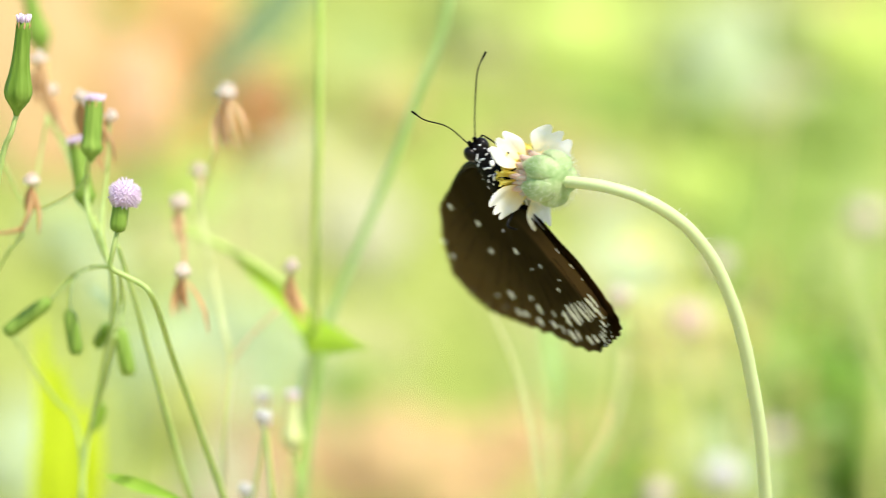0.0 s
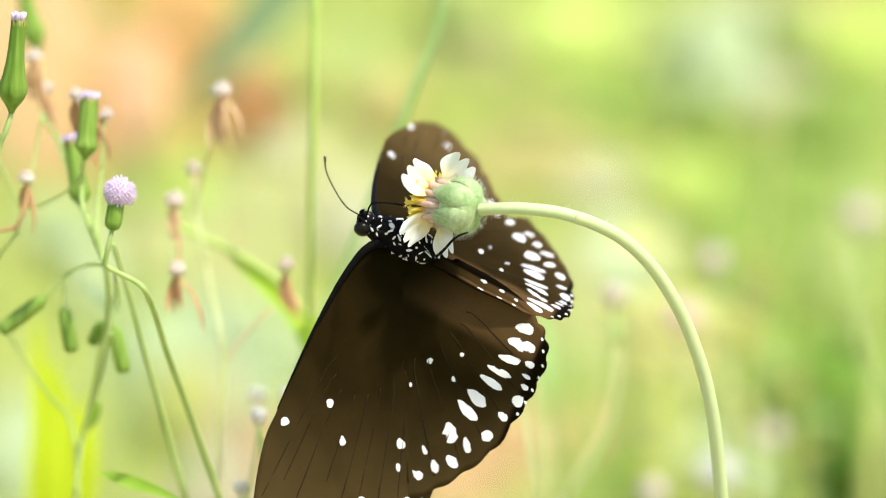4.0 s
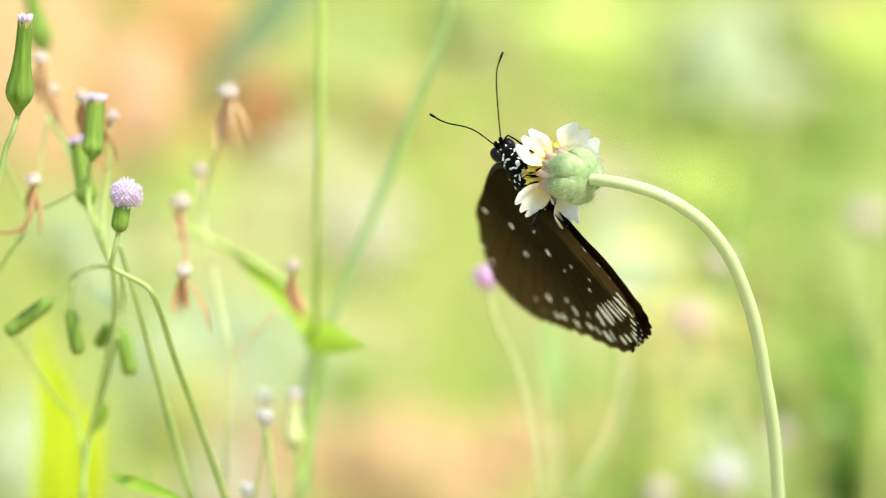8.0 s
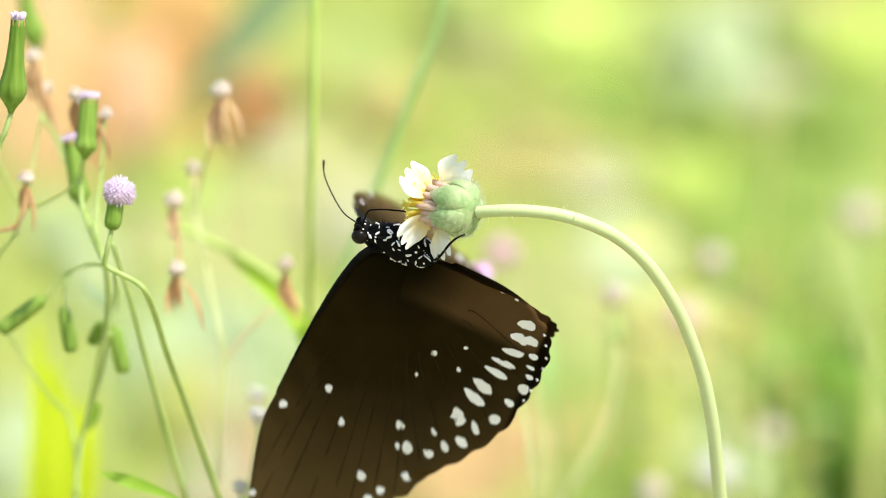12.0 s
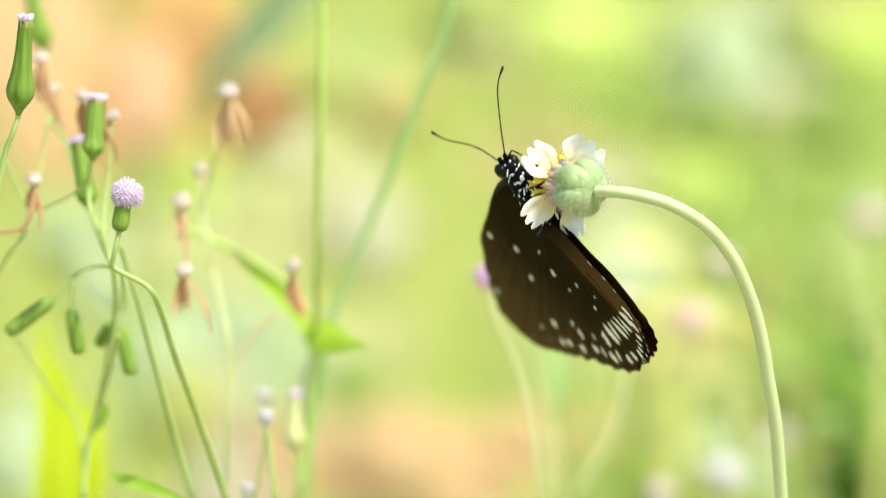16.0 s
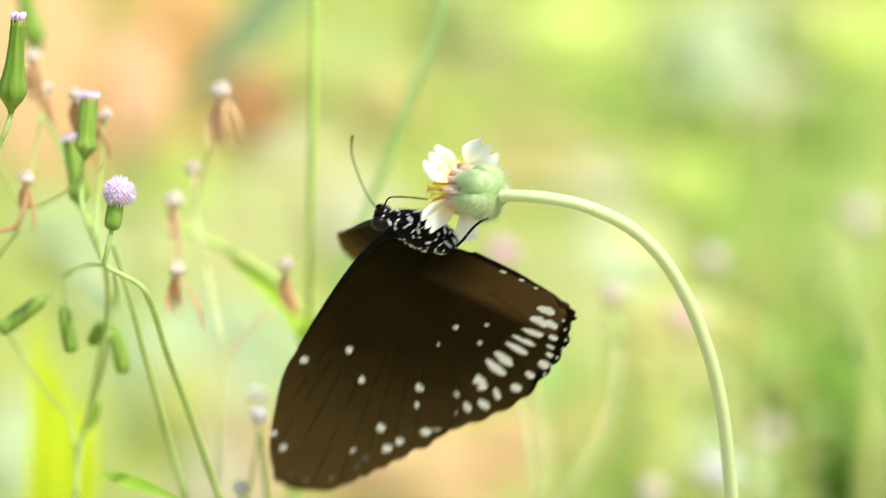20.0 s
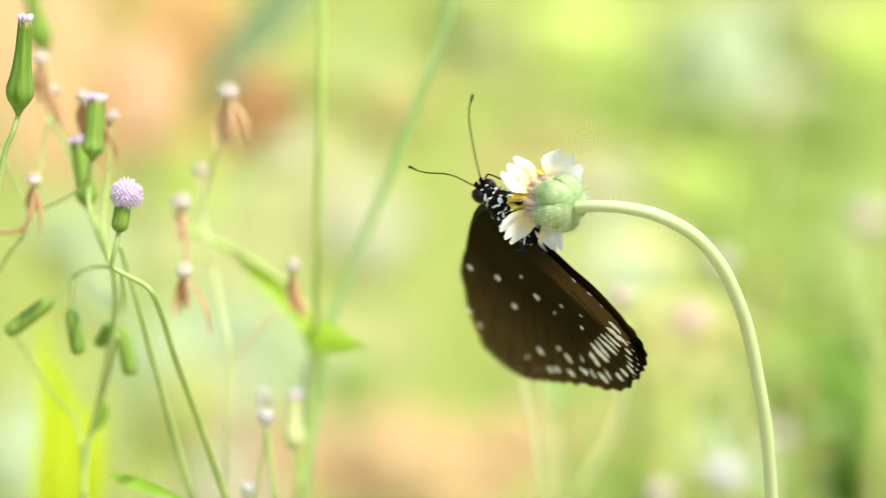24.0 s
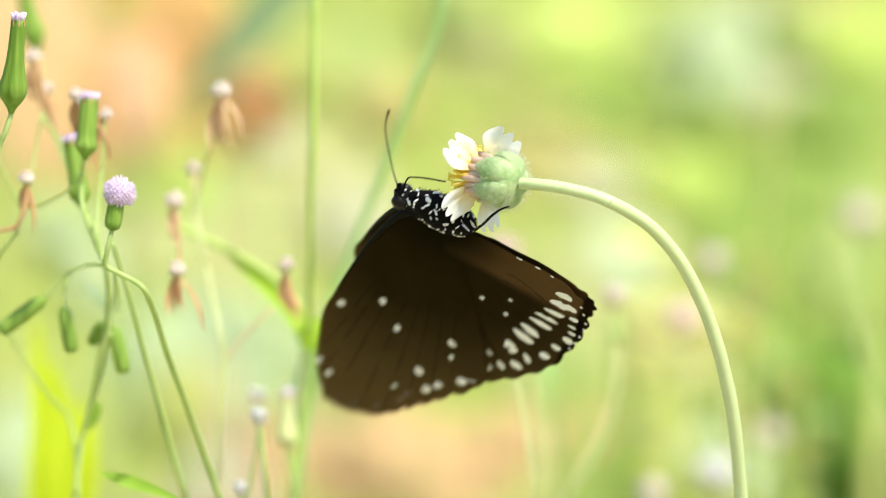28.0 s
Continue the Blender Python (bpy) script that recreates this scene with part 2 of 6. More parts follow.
def height(x, y):
    """The lie of the land: a flat clearing, then a grassy bank that rises behind the flower to a meadow half a metre higher."""
    foot = 0.66 + 0.05 * x * x + 0.05 * noise.noise((x * 1.1, y * 0.6, 4.0)) * min(1.0, abs(x) * 2)
    t = min(1.0, max(0.0, (y - foot) / 0.59))
    rise = 0.55 * t * t * (3 - 2 * t)
    away = math.hypot(x, y)
    rise *= 1 - min(1.0, max(0.0, (away - 6) / 30))
    return rise + 0.02 * t * noise.noise((x * 5, y * 5, 1.5)) + 0.006 * noise.noise((x * 4, y * 4, 9.0)) * min(1.0, away)


def on_ground(u, v, lift=0.0):
    """Where the sight line (u, v) meets the land, raised by lift along the bank's normal."""
    d = (V(u, v) - EYE).normalized()
    near, far = 0.9, 2.6
    for _ in range(30):
        m = (near + far) / 2
        p = EYE + d * m
        if p.z > height(p.x, p.y):
            near = m
        else:
            far = m
    p = EYE + d * near
    return p + Vector((0, -0.78, 0.62)) * lift


def link(name, bm, material, smooth=True):
    me = bpy.data.meshes.new(name)
    bm.normal_update()
    bm.to_mesh(me)
    bm.free()
    for m in (material if isinstance(material, (list, tuple)) else (material,)):
        me.materials.append(m)
    if smooth:
        me.shade_smooth()
    return new(name, me)


def part(name, bm, material, parent, label="", smooth=True):
    """One mesh under a thing or a part; bm is in the space of the thing."""
    ob = link(name, bm, material, smooth)
    ob.parent = parent
    return tagged(ob, label)


def thing(name, where, label, category, group="", kind=""):
    ob = new(name)
    ob.empty_display_size = 0.005
    ob.location = where
    return tagged(ob, label, category, group, kind)


def smooth_path(pts, steps=4):
    """A Catmull-Rom curve through the points."""
    p = [2 * pts[0] - pts[1], *pts, 2 * pts[-1] - pts[-2]]
    out = []
    for i in range(1, len(p) - 2):
        a, b, c, d = p[i - 1:i + 3]
        for k in range(steps):
            t = k / steps
            out.append(0.5 * (2 * b + (c - a) * t + (2 * a - 5 * b + 4 * c - d) * t * t + (3 * b - a - 3 * c + d) * t ** 3))
    return out + [pts[-1]]


def lathe(bm, path, radii, sides=10, ribs=0.0, rib_count=0, caps=True, index=0):
    """A tube along the path with these radii (metres), ribbed on request."""
    rings, n0 = [], None
    m = len(path)
    for i, (p, r) in enumerate(zip(path, radii)):
        d = (path[min(i + 1, m - 1)] - path[max(i - 1, 0)]).normalized()
        if n0 is None:
            n0 = d.orthogonal().normalized()
        n0 = (n0 - d * n0.dot(d)).normalized()
        b = d.cross(n0)
        ring = []
        for k in range(sides):
            a = 2 * math.pi * k / sides
            q = r * (1 + ribs * math.cos(rib_count * a)) if rib_count else r
            ring.append(bm.verts.new(p + (n0 * math.cos(a) + b * math.sin(a)) * q))
        rings.append(ring)
    for r0, r1 in zip(rings, rings[1:]):
        for k in range(sides):
            f = bm.faces.new((r0[k], r0[(k + 1) % sides], r1[(k + 1) % sides], r1[k]))
            f.material_index = index
    if caps:
        bm.faces.new(rings[0][::-1]).material_index = index
        bm.faces.new(rings[-1]).material_index = index
    return bm


def tube(pts, r0, r1, sides=8, steps=4):
    path = smooth_path(pts, steps)
    n = len(path) - 1
    return lathe(bmesh.new(), path, [r0 + (r1 - r0) * i / n for i in range(n + 1)], sides)


def ellipsoid(bm, centre, axes, index=0, seg=14, rings=9):
    """axes: three half axes as vectors."""
    a, b, c = axes
    rows = []
    for i in range(1, rings):
        th = math.pi * i / rings
        rows.append([bm.verts.new(centre + a * math.cos(th) + (b * math.cos(2 * math.pi * k / seg) + c * math.sin(2 * math.pi * k / seg)) * math.sin(th)) for k in range(seg)])
    top, end = bm.verts.new(centre + a), bm.verts.new(centre - a)
    faces = []
    for k in range(seg):
        j = (k + 1) % seg
        faces.append(bm.faces.new((top, rows[0][k], rows[0][j])))
        faces.append(bm.faces.new((end, rows[-1][j], rows[-1][k])))
        for r0, r1 in zip(rows, rows[1:]):
            faces.append(bm.faces.new((r0[k], r1[k], r1[j], r0[j])))
    for f in faces:
        f.material_index = index
    return bm


def blade(bm, root, tip, width, side, bend=0.15, cup=0.15, n=7, shape=0.6, lobes=0, index=0, thick=0.0):
    """A leaf from root to tip: widest at the share 'shape' of its length, cupped along its midrib, curved by 'bend'."""
    ax = tip - root
    ln = ax.length
    d = ax.normalized()
    s = (side - d * side.dot(d)).normalized()
    up = s.cross(d)
    rows = []
    for i in range(n + 1):
        t = i / n
        w = (t / shape) ** 0.7 if t < shape else math.cos((t - shape) / (1 - shape) * math.pi / 2) ** (0.6 if shape > 0.2 else 1.3) if t < 1 else 0.0
        w = max(w, 0.10) * width / 2 if t < 1 else width * 0.03
        mid = root + ax * t + up * (bend * ln * math.sin(math.pi * t) * 0.6)
        rows.append([bm.verts.new(mid + s * (w * k) + up * (cup * abs(k) ** 1.5 * w)) for k in (-1, -0.5, 0, 0.5, 1)])
    for r0, r1 in zip(rows, rows[1:]):
        for k in range(4):
            bm.faces.new((r0[k], r0[k + 1], r1[k + 1], r1[k])).material_index = index
    return bm


# ---------- ground ----------
def ground_mat(name, a, b, c):
    m = bpy.data.materials.new(name)
    m.use_nodes = True
    n, l = m.node_tree.nodes, m.node_tree.links
    p = n["Principled BSDF"]
    co = n.new("ShaderNodeTexCoord")
    cols = []
    for scale in (1.3, 9.0, 60.0):
        t = n.new("ShaderNodeTexNoise")
        t.inputs["Scale"].default_value, t.inputs["Detail"].default_value = scale, 4
        l.new(co.outputs["Object"], t.inputs["Vector"])
        r = n.new("ShaderNodeMapRange")
        r.inputs["From Min"].default_value, r.inputs["From Max"].default_value = 0.35, 0.65
        l.new(t.outputs["Fac"], r.inputs["Value"])
        cols.append(r.outputs[0])
    m1, m2 = n.new("ShaderNodeMix"), n.new("ShaderNodeMix")
    m1.data_type = m2.data_type = "RGBA"
    m1.inputs[6].default_value, m1.inputs[7].default_value = (*a, 1), (*b, 1)
    l.new(cols[1], m1.inputs[0])
    m2.inputs[7].default_value = (*c, 1)
    l.new(m1.outputs[2], m2.inputs[6])
    half = n.new("ShaderNodeMath")
    half.operation = "MULTIPLY"
    l.new(cols[0], half.inputs[0])
    l.new(cols[2], half.inputs[1])
    l.new(half.outputs[0], m2.inputs[0])
    l.new(m2.outputs[2], p.inputs["Base Color"])
    p.inputs["Roughness"].default_value, p.inputs["Specular IOR Level"].default_value = 0.9, 0.1
    bp = n.new("ShaderNodeBump")
    bp.inputs["Strength"].default_value, bp.inputs["Distance"].default_value = 0.6, 0.01
    l.new(cols[2], bp.inputs["Height"])
    l.new(bp.outputs[0], p.inputs["Normal"])
    return m


GROUND = ground_mat("meadow_turf", (0.278, 0.348, 0.068), (0.327, 0.387, 0.087), (0.372, 0.397, 0.118))
# neutral soil, out of view, added to bounce light onto the undersides
BOUNCESOIL = ground_mat("bounce_soil", (0.354, 0.295, 0.168), (0.417, 0.345, 0.212), (0.459, 0.394, 0.247))
bm = bmesh.new()
ring0 = None
for r in [0.0] + [0.1, 0.2, 0.3, 0.4, 0.5] + [0.5 + 0.02 * k for k in range(1, 51)] + [1.5 + 0.1 * k for k in range(1, 16)] + [3.5, 4.2, 5.0, 6.0, 7.5, 10.0, 14.0, 20.0, 36.0, 80.0, 400.0, 2500.0]:
    ring = [bm.verts.new((r * math.cos(a), r * math.sin(a), height(r * math.cos(a), r * math.sin(a)))) for a in (2 * math.pi * k / 120 for k in range(120))] if r else [bm.verts.new((0, 0, 0))] * 120
    if ring0:
        for k in range(120):
            j = (k + 1) % 120
            bm.faces.new((ring0[k], ring[k], ring[j], ring0[j]) if ring0[0] is not ring0[1] else (ring0[0], ring[k], ring[j]))
    ring0 = ring
tagged(link("ground", bm, GROUND), "sunlit yellow-green meadow turf rising to a bank", "ground", kind="structure")


def patch(name, u, v, ru, rv, material, label, lift, seed):
    """A low, ragged patch of soil or herbs on the bank where the sight line (u, v) meets it."""
    lift *= 0.11
    rr = random.Random(seed)
    bm = bmesh.new()
    n = 40
    wob = [1 + 0.30 * noise.noise((math.cos(2 * math.pi * k / n) * 1.6 + seed * 3.1, math.sin(2 * math.pi * k / n) * 1.6, 0.4)) + rr.uniform(-0.10, 0.10) for k in range(n)]
    rings = []
    for f, h in ((1.0, -0.003), (0.9, 0.6), (0.7, 0.85), (0.35, 1.0)):
        rings.append([bm.verts.new(on_ground(u + f * ru * wob[k] * math.cos(2 * math.pi * k / n), min(v + f * rv * wob[k] * math.sin(2 * math.pi * k / n), 62.0),
                                             lift * h if h > 0 else h)) for k in range(n)])
    c = bm.verts.new(on_ground(u, v, lift))
    for k in range(n):
        j = (k + 1) % n
        for p, q in zip(rings, rings[1:]):
            bm.faces.new((p[k], p[j], q[j], q[k]))
        bm.faces.new((rings[-1][k], rings[-1][j], c))
    return tagged(link(name, bm, material), label, kind="structure")


SOIL = ground_mat("orange_soil", (0.504, 0.281, 0.086), (0.529, 0.307, 0.102), (0.546, 0.336, 0.122))
SAND = ground_mat("peach_sand", (0.533, 0.350, 0.149), (0.560, 0.372, 0.170), (0.568, 0.404, 0.194))
BLEACH = ground_mat("whitish_straw", (0.427, 0.434, 0.228), (0.466, 0.466, 0.257), (0.482, 0.478, 0.280))
# two pale mint tones for the whitish blotches on the bank
MINTY = ground_mat("mint_grass", (0.340, 0.440, 0.198), (0.399, 0.484, 0.248), (0.428, 0.500, 0.274))
MINTWHITE = ground_mat("mint_white", (0.474, 0.576, 0.287), (0.513, 0.608, 0.324), (0.537, 0.616, 0.353))
SALMONSOIL = ground_mat("reddish_soil", (0.657, 0.372, 0.207), (0.666, 0.408, 0.232), (0.666, 0.444, 0.248))
CREAM = ground_mat("bleached_grass", (0.387, 0.403, 0.143), (0.427, 0.432, 0.166), (0.442, 0.438, 0.184))
HERB = ground_mat("green_herbs", (0.180, 0.280, 0.047), (0.234, 0.334, 0.063), (0.267, 0.354, 0.082))
DEEP = ground_mat("deep_green_herbs", (0.113, 0.246, 0.027), (0.188, 0.336, 0.045), (0.246, 0.375, 0.063))
PALE = ground_mat("pale_grass", (0.319, 0.406, 0.111), (0.359, 0.438, 0.132), (0.387, 0.442, 0.151))
TAN = ground_mat("tan_grass", (0.406, 0.353, 0.115), (0.441, 0.389, 0.137), (0.477, 0.414, 0.152))
LUSH = ground_mat("lush_grass", (0.405, 0.525, 0.099), (0.452, 0.570, 0.121), (0.487, 0.589, 0.142))
OLIVE = ground_mat("olive_herbs", (0.304, 0.335, 0.076), (0.386, 0.410, 0.110), (0.423, 0.447, 0.136))
patch("soil_patch", -44.3, 33.3, 15.8, 15.8, SOIL, "bare orange soil among the grass", 0.02, 0)
patch("soil_patch", -60.0, 26.6, 14.1, 16.6, SAND, "pale peach sand among the grass", 0.03, 1)
patch("soil_patch", -45.9, 20.8, 10.0, 9.1, SOIL, "bare orange soil among the grass", 0.03, 2)
patch("soil_patch", -28.5, 17.5, 6.6, 5.8, SOIL, "bare orange soil among the grass", 0.04, 3)
patch("grass_patch", -18.6, 9.2, 11.6, 10.0, CREAM, "sun-bleached straw grass", 0.03, 4)
patch("grass_patch", -33.5, 1.7, 16.6, 9.1, CREAM, "sun-bleached straw grass", 0.02, 5)
patch("soil_patch", -4.5, -32.3, 16.6, 8.7, SAND, "pale peach sand among the grass", 0.02, 6)
patch("soil_patch", 16.3, -28.1, 9.1, 5.8, SAND, "pale peach sand among the grass", 0.02, 7)
patch("herb_patch", 59.4, -24.8, 18.2, 15.8, DEEP, "lush deep green herbs", 0.05, 8)
patch("herb_patch", 31.2, -32.3, 10.0, 7.5, HERB, "low green herbs", 0.04, 9)
patch("herb_patch", 53.6, 1.7, 15.8, 14.9, HERB, "low green herbs", 0.04, 10)
patch("grass_patch", 50.2, 24.1, 6.2, 5.0, BLEACH, "whitish straw grass", 0.03, 11)
patch("herb_patch", -31.8, -16.5, 19.9, 9.1, MINTY, "pale fresh grass", 0.03, 12)
patch("herb_patch", 24.5, 21.6, 10.0, 5.0, HERB, "low green herbs", 0.02, 13)
patch("grass_patch", 12.9, 12.5, 12.4, 5.0, TAN, "tan withered grass", 0.02, 14)
patch("herb_patch", 45.3, 8.4, 7.5, 5.0, HERB, "low green herbs", 0.02, 15)
patch("grass_patch", 28.7, 0.1, 10.0, 5.0, CREAM, "sun-bleached straw grass", 0.02, 16)
patch("grass_patch", 34.5, -13.2, 9.1, 5.0, TAN, "tan withered grass", 0.02, 17)
patch("grass_patch", -11.9, 27.4, 8.3, 5.8, PALE, "pale fresh grass", 0.02, 18)
patch("grass_patch", 6.3, 29.9, 9.1, 5.0, CREAM, "sun-bleached straw grass", 0.02, 19)
patch("grass_patch", -13.6, -14.8, 10.0, 5.8, CREAM, "sun-bleached straw grass", 0.02, 20)
patch("soil_patch", -55.1, 15.0, 12.4, 5.0, SAND, "pale peach sand among the grass", 0.02, 21)
patch("herb_patch", 17.9, -16.5, 10.0, 4.1, PALE, "pale fresh grass", 0.02, 22)
patch("grass_patch", 50.2, -16.5, 6.6, 5.0, TAN, "tan withered grass", 0.02, 23)
patch("grass_patch", -61.7, -28.9, 5.8, 9.1, MINTY, "pale mint-green grass", 0.03, 24)
patch("herb_patch", 57.7, 20.0, 10.8, 7.5, HERB, "low green herbs", 0.02, 25)
patch("grass_patch", -13.6, -24.8, 10.8, 7.5, CREAM, "sun-bleached straw grass", 0.03, 26)
patch("soil_patch", -44.6, 22.0, 4.2, 9.0, SALMONSOIL, "reddish soil among the grass", 0.08, 27)
patch("grass_patch", 18.7, -6.6, 13.3, 9.1, CREAM, "sun-bleached straw grass", 0.03, 28)
patch("herb_patch", 59.4, 31.6, 14.1, 6.6, LUSH, "lush lime-green grass", 0.02, 29)
patch("soil_patch", -18.6, -28.9, 9.1, 6.6, SAND, "pale peach sand among the grass", 0.03, 30)
patch("herb_patch", -48.0, 35.3, 3.2, 3.3, HERB, "low green herbs", 0.05, 31)
patch("herb_patch", -24.8, 29.1, 4.6, 6.6, OLIVE, "olive-green herbs", 0.06, 32)
patch("herb_patch", 32.8, 31.6, 7.5, 5.8, PALE, "pale fresh grass", 0.03, 33)
patch("grass_patch", 42.4, -33.9, 6.6, 5.4, MINTWHITE, "whitish mint-green herbs", 0.04, 34)
patch("grass_patch", 27.0, -2.4, 7.0, 6.2, MINTWHITE, "whitish mint-green herbs", 0.04, 35)
patch("grass_patch", 22.9, 9.2, 5.8, 3.7, BLEACH, "whitish straw grass", 0.03, 36)
patch("grass_patch", 15.4, 19.2, 6.5, 2.8, OLIVE, "olive-green herbs", 0.05, 50)
patch("grass_patch", 40.3, 26.6, 7.5, 8.0, MINTY, "pale mint-green grass", 0.07, 51)
patch("grass_patch", -37.6, -23.1, 6.6, 7.4, OLIVE, "olive-green herbs", 0.06, 52)
patch("grass_patch", -50.9, -4.9, 3.3, 6.0, MINTWHITE, "whitish mint-green herbs", 0.07, 53)
patch("grass_patch", -55.9, 2.2, 4.6, 4.0, MINTY, "pale mint-green grass", 0.06, 54)
patch("grass_patch", -65.0, -32.5, 4.6, 4.6, MINTY, "whitish mint-green herbs", 0.07, 55)
patch("grass_patch", -26.9, -13.2, 8.2, 4.6, MINTY, "pale mint-green grass", 0.06, 56)
patch("grass_patch", -33.9, -33.9, 3.6, 2.8, MINTWHITE, "whitish mint-green herbs", 0.07, 57)
patch("soil_patch", -36.0, 33.3, 4.6, 5.6, SOIL, "bare orange soil among the grass", 0.06, 58)
patch("grass_patch", -11.9, 3.4, 8.0, 7.4, BLEACH, "whitish straw grass", 0.06, 59)
patch("grass_patch", -23.5, 15.0, 5.0, 4.0, BLEACH, "whitish straw grass", 0.06, 60)
patch("herb_patch", -13.6, -20.6, 6.0, 4.4, HERB, "low green herbs", 0.06, 61)
patch("soil_patch", 9.6, -29.8, 4.0, 3.6, SAND, "pale peach sand among the grass", 0.06, 62)
patch("soil_patch", 19.6, -29.8, 3.6, 3.0, SAND, "pale peach sand among the grass", 0.06, 63)
patch("grass_patch", 46.0, 35.0, 4.0, 3.0, BLEACH, "whitish straw grass", 0.06, 64)
patch("grass_patch", 57.7, 35.5, 5.0, 3.0, TAN, "tan withered grass", 0.06, 65)
patch("grass_patch", 59.4, -4.1, 6.0, 5.6, PALE, "pale fresh grass", 0.06, 66)
patch("grass_patch", 61.0, 5.0, 4.4, 5.8, PALE, "pale fresh grass", 0.07, 67)
patch("herb_patch", 32.0, -29.8, 4.6, 5.6, OLIVE, "olive-green herbs", 0.07, 68)
patch("herb_patch", -37.6, 8.0, 6.6, 3.4, LUSH, "lush lime-green grass", 0.06, 69)
patch("herb_patch", 17.9, 31.0, 8.6, 7.2, LUSH, "lush lime-green grass", 0.06, 70)
patch("herb_patch", 36.2, 9.2, 6.0, 5.0, LUSH, "lush lime-green grass", 0.06, 71)
patch("herb_patch", 55.2, 17.5, 6.4, 4.6, HERB, "low green herbs", 0.09, 90)
patch("herb_patch", 37.8, 17.0, 3.6, 6.0, HERB, "low green herbs", 0.09, 91)
patch("grass_patch", 40.6, -31.8, 6.2, 4.6, MINTWHITE, "whitish mint-green herbs", 0.09, 92)
patch("soil_patch", -7.0, -30.5, 9.0, 7.6, SAND, "pale peach sand among the grass", 0.09, 93)
patch("grass_patch", -8.0, 20.5, 6.0, 4.5, TAN, "tan withered grass", 0.09, 94)
patch("grass_patch", -20.0, 24.5, 4.5, 4.5, OLIVE, "olive-green herbs", 0.09, 95)
patch("grass_patch", 53.0, 30.5, 7.0, 5.5, PALE, "pale fresh grass", 0.09, 96)
patch("grass_patch", 38.5, 29.0, 4.6, 5.0, MINTWHITE, "whitish mint-green herbs", 0.11, 110)
patch("grass_patch", 57.0, 29.0, 5.0, 5.0, LUSH, "lush lime-green grass", 0.11, 111)
patch("grass_patch", 3.0, 33.0, 5.0, 4.0, PALE, "pale fresh grass", 0.11, 112)
patch("herb_patch", 61.0, -9.5, 7.5, 6.5, HERB, "low green herbs", 0.11, 113)
patch("herb_patch", 47.0, -21.0, 8.0, 6.0, HERB, "low green herbs", 0.11, 114)
patch("soil_patch", -29.0, 21.5, 4.6, 5.2, SOIL, "bare orange soil among the grass", 0.11, 115)


